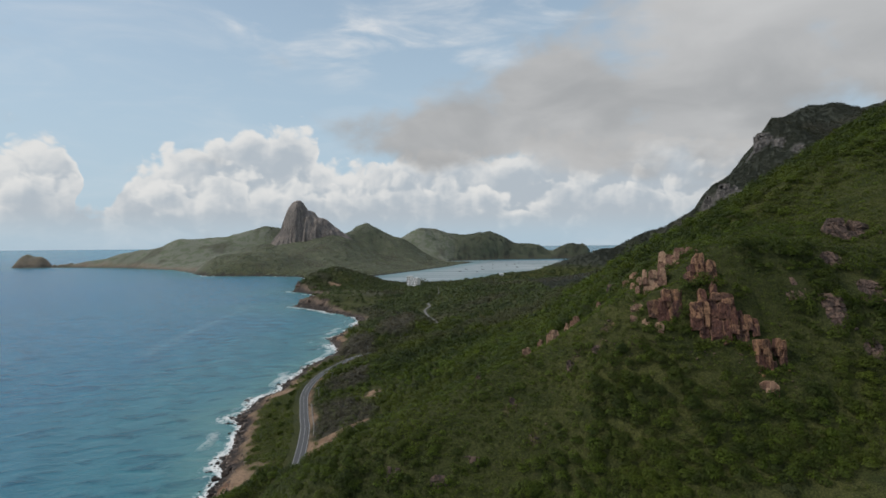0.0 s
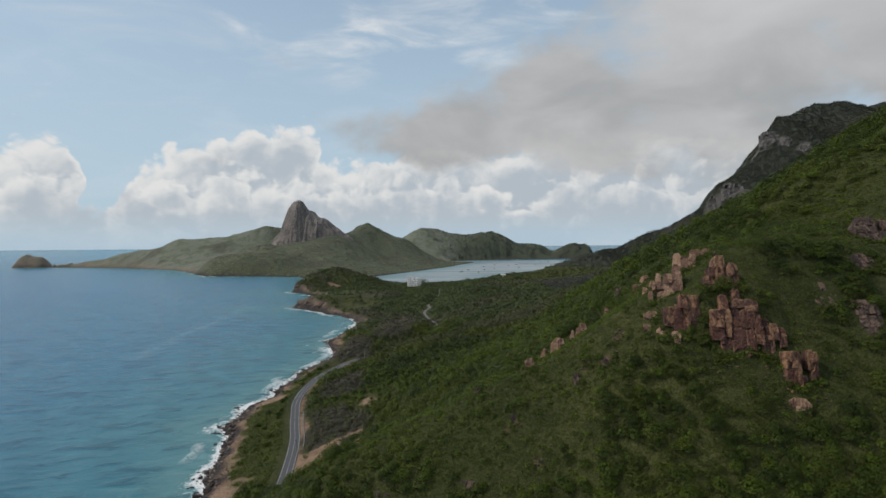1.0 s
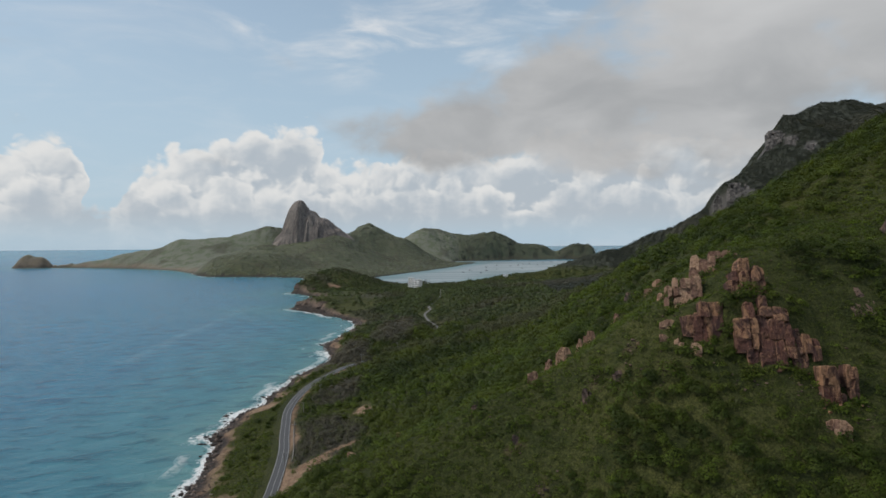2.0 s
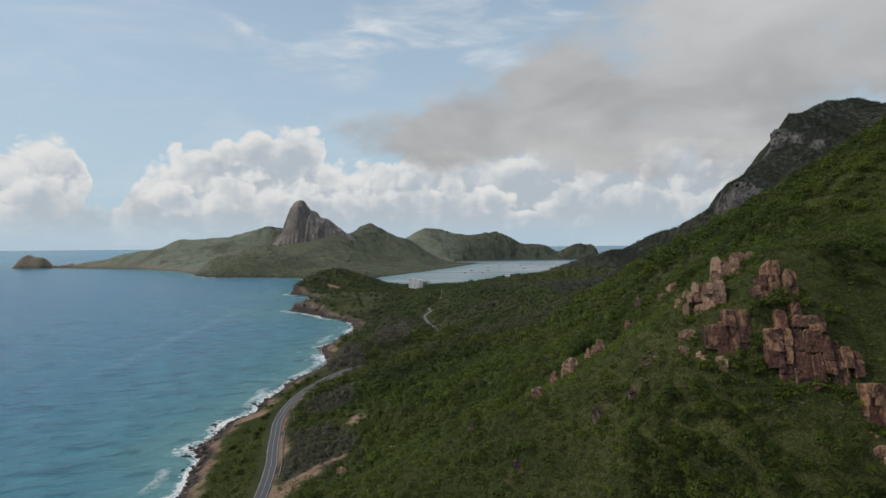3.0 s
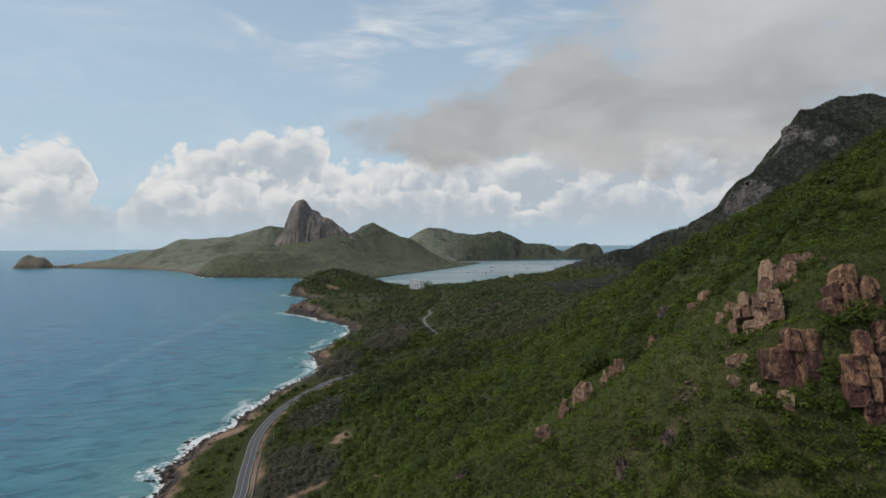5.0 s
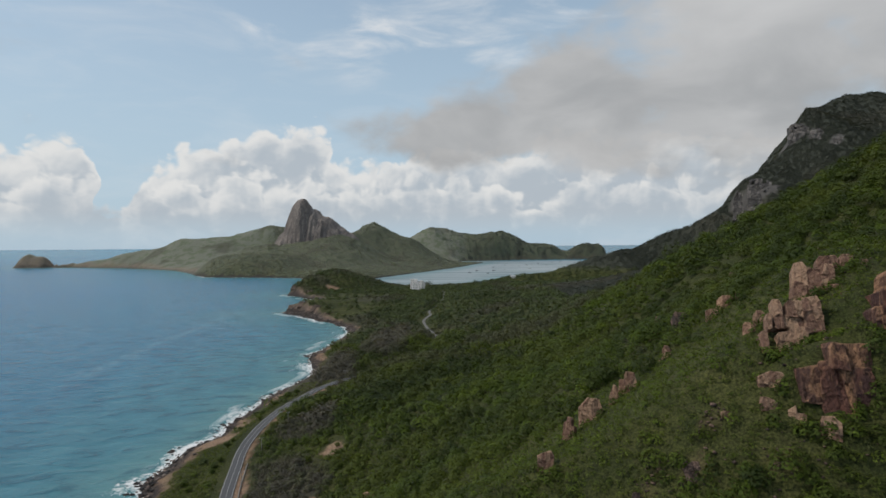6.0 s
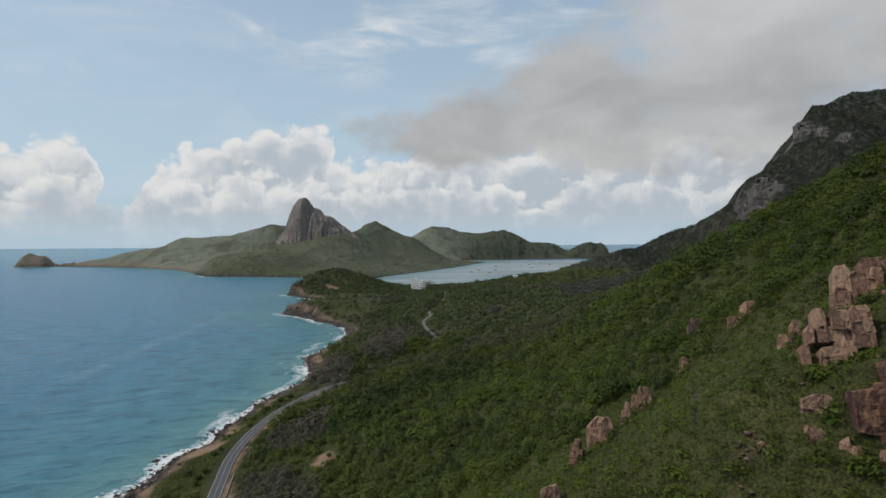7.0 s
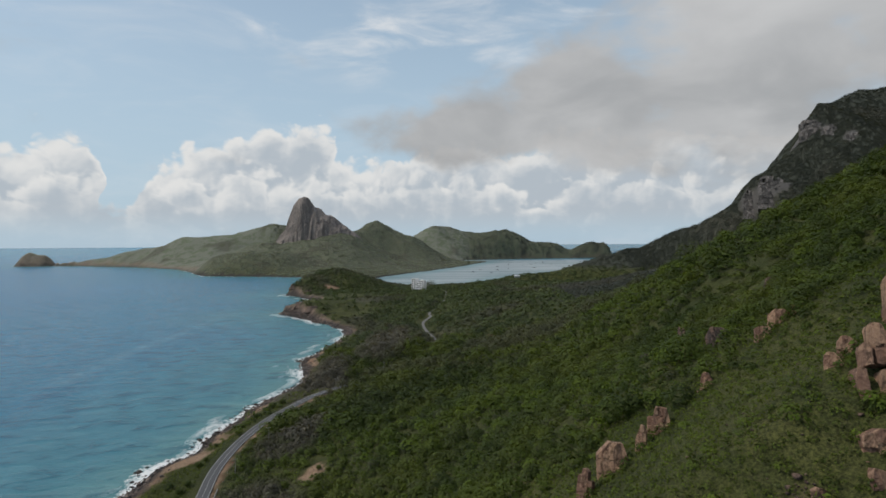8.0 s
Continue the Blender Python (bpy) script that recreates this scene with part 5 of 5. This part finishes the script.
def scatter(x0, x1, y0, y1, gap, seed, wedge=0.80, loose=0.5):
    """Places in a loose grid on land, clear of the road, the beach, open earth and the rocks."""
    rng = np.random.default_rng(seed)
    gx, gy = np.meshgrid(np.arange(x0, x1, gap), np.arange(y0, y1, gap))
    x = gx.ravel() + rng.uniform(-loose, loose, gx.size) * gap
    y = gy.ravel() + rng.uniform(-loose, loose, gx.size) * gap
    ok = x < 45 + wedge * y
    x, y = x[ok], y[ok]
    sd = inland(x, y)
    d, _ = lane(x, y, ROAD_LINE)
    ok = (sd > np.where((y > 430) & (y < 840), 13.5, 9)) & (d > np.where((y > 484) & (y < 728) | (y > 815), 2.2, np.where(y > 484, 4.0, 5.6))) & (bare_ground(x, y, sd) < 0.35) & (bare_cliffs(x, y) < 0.4) & (red_rock(x, y, sd) < 0.5)
    for rx, ry, r in ROCK_SPOTS:
        ok &= np.hypot((x - rx) / (r + 0.5), (y - ry - r * 0.7) / (r * 0.9 + 1.0)) > 1
    return x[ok], y[ok]


def spur_foot(x):
    """The line along the near spur: below it a wooded gully, above it open grass."""
    return np.interp(x, (10, 20, 60, 75, 100, 140), (152, 157, 175, 168, 162, 168))


def clear_of_road(x, y, r):
    """True where a crown of radius r leaves the road and the open part of the lane free."""
    d, _ = lane(x, y, ROAD_LINE)
    d2, _ = lane(x, y + 6, ROAD_LINE)
    return np.where((y < 500) | ((y > 700) & (y < 830)), (d > r + 2.8) & (d2 > 0.5 * r + 2.4), True)


def trees_here(x, y):
    """How much taller growth takes over from low scrub: 0 to 1."""
    gully = np.zeros(np.shape(x))
    for cx, cy, r, s in ((140, 172, 30, 16), (60, 168, 14, 8), (84, 176, 16, 5), (-20, 172, 20, 14), (-30, 205, 22, 18), (-40, 235, 16, 16), (120, 192, 20, 8)):
        gully = np.maximum(gully, 1 - ramp(np.hypot((x - cx) / r, (y - cy) / s), 0.6, 1.2))
    gully = np.maximum(gully, ramp(spur_foot(x) - y + 3 * fbm(x, y, 12, 2, 29), 1, 6) * ramp(x, 6, 22))
    spread = ramp(fbm(x, y, 70, 3, 21), -0.1, 0.5) * ramp(y, 215, 280)
    return np.clip(np.maximum(gully, spread) * (0.85 + 0.5 * fbm(x, y, 14, 2, 22)), 0, 1)


def plant_all():
    rng = np.random.default_rng(11)
    # coarse grass and herbs between the bushes
    x, y = scatter(-90, 300, 130, 262, 1.45, 8, 0.70)
    keep = rng.uniform(0, 1, len(x)) > 0.85 * trees_here(x, y)
    x, y = x[keep], y[keep]
    r = rng.uniform(0.45, 0.85, len(x))
    foliage("hillside_grass", x, y, r, r * rng.uniform(0.5, 1.2, len(x)), 0.5 * dry_scrub(x, y) + 0.25 * (rng.uniform(0, 1, len(x)) > 0.88), 0.42 + 0.30 * fbm(x, y, 30, 3, 27) + rng.normal(0, 0.28, len(x)), 3.2, 0.295, GRASS, "rough green grass and herbs on the slope", 19, jitter=0.38)
    # low scrub on the near slopes
    x, y = scatter(-88, 300, 132, 330, 1.7, 1, 0.70)
    t = trees_here(x, y)
    thick = ramp(fbm(x, y, 26, 3, 28), -0.35, 0.35)
    keep = rng.uniform(0, 1, len(x)) < (0.74 + 0.3 * thick - 0.6 * t) * (1 - 0.45 * ramp(y, 235, 275)) * (1 - 0.5 * ramp(y - spur_foot(x), 0, 4) * (1 - ramp(y - spur_foot(x), 14, 22)) * ramp(x, 0, 15) * (1 - ramp(x, 62, 75)))
    x, y, t = x[keep], y[keep], t[keep]
    grass = ramp(fbm(x, y, 45, 3, 23), -0.1, 0.6)
    r = np.exp(rng.normal(-0.10, 0.30, len(x))) * (1 - 0.25 * grass) + 0.4 * t
    foliage("hillside_scrub", x, y, r, r * rng.uniform(0.5, 0.9, len(x)), dry_scrub(x, y) + 0.3 * (rng.uniform(0, 1, len(x)) > 0.95), 0.38 + 0.24 * grass + 0.24 * fbm(x, y, 17, 3, 37) + rng.normal(0, 0.20, len(x)), 2.8, 0.295, LEAF, "low green scrub covering the steep hillside", 12, jitter=0.18)
    # bushes that crowd the feet and ledges of the rocks
    px, py = [], []
    for rx, ry, rw, rh in CRAGS + OUTCROPS + SLABS:
        for i in range(int(2 + rw * (2.6 if rw > 5 else 1.3))):
            px.append(rx + rng.uniform(-0.62, 0.62) * rw)
            py.append(ry - rng.uniform(0.3, 2.0))
        for i in range(int(1 + rw * 0.5)):
            px.append(rx + rng.choice((-1, 1)) * rng.uniform(0.45, 0.65) * rw)
            py.append(ry + rng.uniform(-0.3, 0.5) * rw)
    x, y = np.array(px), np.array(py)
    r = rng.uniform(0.6, 1.4, len(x))
    foliage("rock_foot_bushes", x, y, r, r * rng.uniform(0.7, 1.2, len(x)), 0 * x, rng.normal(0.35, 0.2, len(x)), 3.0, 0.36, LEAF, "bushes crowding the feet of the crags", 20, sink=0.1)
    # taller growth in the gullies
    x, y = scatter(-88, 300, 136, 250, 2.35, 2, 0.70)
    keep = rng.uniform(0, 1, len(x)) < trees_here(x, y)
    x, y = x[keep], y[keep]
    r = np.exp(rng.normal(0.44, 0.30, len(x)))
    # darker tint: the flank's shade is partly put into the leaf colour
    foliage("gully_trees", x, y, r, r * rng.uniform(0.75, 1.15, len(x)), dry_scrub(x, y), rng.normal(0.15, 0.25, len(x)), 3.4, 0.295, LEAF, "dense dark green bushes and small trees in gullies", 13, sink=0.0, jitter=0.16)
    # the wooded slope beyond the spur: crowns of unlike size and green, with sun on the ribs and gully shade put into
    # their tint
    x, y = scatter(-92, 420, 226, 400, 3.9, 31, 0.78)
    r = np.exp(rng.normal(0.95, 0.30, len(x))) * (0.85 + 0.25 * ramp(fbm(x, y, 60, 3, 24), -0.3, 0.5)) * (1 - 0.35 * ramp(ribs(x, y), 0.2, 0.8))
    keep = rng.uniform(0, 1, len(x)) < ramp(y, 226, 275) * (1 - 0.45 * ramp(ribs(x, y), 0.35, 0.8)) * (0.55 + 0.45 * ramp(fbm(x, y, 34, 3, 35), -0.5, 0.2))
    for dx, dy in ((3, 0), (-3, 0), (0, -5), (0, -9), (0, 3)):
        keep &= bare_ground(x + dx, y + dy, inland(x + dx, y + dy)) < 0.4
    seaward = x < np.interp(y, [q[1] for q in ROAD_LINE], [q[0] for q in ROAD_LINE])
    keep &= ~seaward | (rng.uniform(0, 1, len(x)) < 0.25)
    r = np.where(seaward, 0.45 * r, r * (1 - 0.3 * (1 - ramp(x, -40, 0))))
    keep &= clear_of_road(x, y, r)
    x, y, r = x[keep], y[keep], r[keep]
    foliage("valley_woodland", x, y, r, r * rng.uniform(0.6, 1.0, len(x)), dry_scrub(x, y) + 0.4 * (rng.uniform(0, 1, len(x)) > 0.97), 0.28 + 0.34 * ribs(x, y) + 0.22 * fbm(x, y, 40, 2, 39) + rng.normal(0, 0.28, len(x)), 3.0, 0.38 * np.clip(y / 300, 0.9, 1.3), LEAF, "dense woodland of rounded crowns on the valley side", 32, sink=-0.05, jitter=0.10)
    # low thicket on the valley floor beside the road
    x, y = scatter(-92, 24, 214, 500, 1.9, 41)
    road_x = np.interp(y, [q[1] for q in ROAD_LINE], [q[0] for q in ROAD_LINE])
    r = np.exp(rng.normal(0.10, 0.32, len(x)))
    shade = dry_scrub(x, y)
    keep = (x > road_x) & (x < road_x + 75) & clear_of_road(x, y, r) & (rng.uniform(0, 1, len(x)) < 0.55 + 0.45 * shade)
    for dx, dy in ((1.5, 0), (-1.5, 0), (0, -3), (0, -6)):
        keep &= bare_ground(x + dx, y + dy, inland(x + dx, y + dy)) < 0.4
    x, y, r, shade = x[keep], y[keep], r[keep], shade[keep]
    foliage("valley_thicket", x, y, r, r * rng.uniform(0.7, 1.2, len(x)), shade * rng.uniform(0.5, 1.1, len(x)), 0.36 + 0.2 * fbm(x, y, 22, 2, 42) + rng.normal(0, 0.2, len(x)), 2.6, 0.42, LEAF, "low dark thicket and grey scrub on the valley floor", 43, sink=0.0, jitter=0.12)
    # short grass between the road and the beach
    x, y = scatter(-112, -50, 205, 500, 1.25, 44)
    road_x = np.interp(y, [q[1] for q in ROAD_LINE], [q[0] for q in ROAD_LINE])
    keep = (x < road_x - 3.0) & (inland(x, y) > 9 + 3 * fbm(x, y, 14, 2, 45))
    x, y = x[keep], y[keep]
    r = rng.uniform(0.5, 0.95, len(x))
    foliage("verge_grass", x, y, r, r * rng.uniform(0.3, 0.6, len(x)), 0 * x, 0.75 + 0.3 * fbm(x, y, 25, 3, 46) + rng.normal(0, 0.2, len(x)), 2.4, 0.34, GRASS, "short green grass between the beach and the road", 47, jitter=0.2)
    # farther along the same slope
    x, y = scatter(-92, 560, 400, 640, 4.9, 3)
    r = np.exp(rng.normal(1.12, 0.30, len(x))) * (0.75 + 0.4 * ramp(fbm(x, y, 60, 3, 24), -0.3, 0.5)) * (1 + 0.3 * ((dry_scrub(x, y) > 0.3) & (y > 480)))
    seaward = x < np.interp(y, [q[1] for q in ROAD_LINE], [q[0] for q in ROAD_LINE])
    r = np.where(seaward & (y < 500), 0.45 * r, r)
    keep = clear_of_road(x, y, r)
    x, y, r = x[keep], y[keep], r[keep]
    # tint follows the ribs here too, sun and shade put into the colour
    foliage("slope_woodland", x, y, r, r * rng.uniform(0.6, 1.0, len(x)), dry_scrub(x, y), 0.20 + 0.26 * ribs(x, y) + 0.2 * fbm(x, y, 50, 3, 25) + rng.normal(0, 0.28, len(x)), 2.6, 0.74, LEAF, "dense green woodland on the lower slope", 14, sink=-0.05, jitter=0.10)
    # plain and foothills
    x, y = scatter(-300, 1000, 640, 1460, 6.2, 4, 0.80, 0.9)
    x2, y2 = scatter(20, 640, 1460, 2040, 8.5, 9)
    x, y = np.concatenate([x, x2]), np.concatenate([y, y2])
    keep = rng.uniform(0, 1, len(x)) < np.where((y > 850) & (y < 1160) & (x < -70), 0.22, 0.97)
    x, y = x[keep], y[keep]
    r = np.exp(rng.normal(1.22, 0.28, len(x)))
    keep = clear_of_road(x, y, r)
    x, y, r = x[keep], y[keep], r[keep]
    # foothills take the leaves darkened for cloud shadow
    steepland = (height(x, y) > 42) & (y > 700) & (x > -20)
    for name, pick, mat, label, seed in (("plain_woodland", ~steepland, WOOD_LEAF, "wooded coastal plain of mixed dark green trees", 15), ("foothill_forest", steepland, CLOUD_SHADED_LEAF, "dark forest on the foot of the mountain", 21)):
        u, v, q = x[pick], y[pick], r[pick]
        foliage(name, u, v, q, q * rng.uniform(0.5, 0.85, len(u)) * np.where(mat is CLOUD_SHADED_LEAF, 0.6, 1.0), dry_scrub(u, v), 0.35 + 0.3 * fbm(u, v, 90, 3, 26) + rng.normal(0, 0.17, len(u)), 2.2, 1.2, mat, label, seed, jitter=0.12, drape=mat is CLOUD_SHADED_LEAF)
    # mountain, and the land round the spire
    x, y = scatter(430, 1400, 1100, 1600, 6.6, 5, 0.95, 1.6)
    r = rng.uniform(2.8, 5.0, len(x))
    foliage("mountain_forest", x, y, r, r * 0.42, 0 * x, rng.normal(0.2, 0.10, len(x)), 2.6, 1.5, CLOUD_SHADED_LEAF, "dark forest on the mountain flank", 16, jitter=0.08, drape=True)
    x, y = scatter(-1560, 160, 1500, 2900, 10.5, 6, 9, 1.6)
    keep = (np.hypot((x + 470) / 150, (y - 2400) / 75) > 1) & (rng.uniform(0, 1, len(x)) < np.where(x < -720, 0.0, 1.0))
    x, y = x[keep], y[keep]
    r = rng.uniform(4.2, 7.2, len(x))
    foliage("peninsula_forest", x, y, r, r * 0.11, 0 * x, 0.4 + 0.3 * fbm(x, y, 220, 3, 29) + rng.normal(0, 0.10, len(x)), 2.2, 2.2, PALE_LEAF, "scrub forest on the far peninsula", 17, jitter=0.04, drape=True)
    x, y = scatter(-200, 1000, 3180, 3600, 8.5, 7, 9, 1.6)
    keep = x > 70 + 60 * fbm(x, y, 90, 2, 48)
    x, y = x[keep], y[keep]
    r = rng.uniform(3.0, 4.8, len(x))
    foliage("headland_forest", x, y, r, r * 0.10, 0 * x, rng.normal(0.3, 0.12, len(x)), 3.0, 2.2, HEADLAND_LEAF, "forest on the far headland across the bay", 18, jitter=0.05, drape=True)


plant_all()


# ---- single shrubs beside the road ----
def crown_mesh(seed, mat):
    """A rounded, uneven crown of small leaf sprays, about 1 across and 0.9 high."""
    rng = random.Random(seed)
    verts, faces = [], []
    lobes = [(rng.uniform(-0.28, 0.28), rng.uniform(-0.28, 0.28), rng.uniform(0.30, 0.55), rng.uniform(0.20, 0.34)) for _ in range(6)] + [(0, 0, 0.42, 0.40)]
    for lx, ly, lz, lr in lobes:
        for _ in range(int(620 * lr * lr + 24)):
            way = Vector((rng.gauss(0, 1), rng.gauss(0, 1), rng.gauss(0.35, 1))).normalized()
            at = Vector((lx, ly, lz)) + way * lr * rng.uniform(0.8, 1.08)
            face = (way + Vector((rng.gauss(0, 0.3), rng.gauss(0, 0.3), rng.gauss(0.4, 0.3)))).normalized()
            a = face.orthogonal().normalized()
            a.rotate(Matrix.Rotation(rng.uniform(0, 6.28), 3, face))
            b = face.cross(a)
            s = rng.uniform(0.035, 0.075)
            n = len(verts)
            verts += [tuple(at - a * s - b * s * 0.5), tuple(at + a * s - b * s * 0.5), tuple(at + b * s)]
            faces.append((n, n + 1, n + 2))
    me = bpy.data.meshes.new("crown")
    me.from_pydata(verts, [], faces)
    tone = rng.uniform(0.1, 0.5)
    me.attributes.new("tint", "FLOAT", "POINT").data.foreach_set("value", [tone] * len(verts))
    me.materials.append(mat)
    return me


SHRUBS = ((-84.5, 371, 3.4), (-82, 411, 3.8), (-81.5, 442, 4.2), (-87, 328, 3.4), (-82.5, 322, 3.0), (-76, 309, 3.6), (-80.5, 344, 3.2), (-74, 296, 4.2), (-77.5, 326, 3.0), (-84, 377, 2.6), (-80.5, 350, 3.4), (-79.5, 338, 2.8), (-88, 331, 2.6), (-30, 354, 2.6), (-47, 367, 4.4), (-84, 425, 3.0), (-79, 460, 4.6), (-75, 468, 4.0), (-40, 340, 4.0), (-38, 372, 4.6))
CROWNS = [crown_mesh(800 + i, LEAF) for i in range(5)]
STEMS = mesh_of("trunk", tube(bmesh.new(), (0, 0, -0.15), (0, 0, 0.55), 0.05, 0.025, 6), TRUNK)
LIMB = mesh_of("limb", tube(bmesh.new(), (0, 0, 0.12), (0.22, 0.05, 0.5), 0.025, 0.012, 5), TRUNK)


def roadside_shrub(x, y, size, seed):
    rng = random.Random(seed)
    root = new("shrub")
    root.matrix_world = pose(x, y, ground_at(x, y) - 0.05, 0, 0, rng.uniform(0, 360)) @ Matrix.Diagonal((size, size * rng.uniform(0.85, 1.1), size * rng.uniform(0.7, 0.95), 1))
    tagged(root, "rounded dark green shrub on the verge of the coast road", "shrub", "roadside shrubs")
    part("crown", CROWNS[rng.randrange(5)], LEAF, root)
    part("trunk", STEMS, TRUNK, root)
    for turn in (20, 140, 260):
        part("limb", LIMB, TRUNK, root).matrix_local = pose(0, 0, 0, 0, 0, turn)


for i, (x, y, size) in enumerate(SHRUBS):
    roadside_shrub(x, y, size, 900 + i)
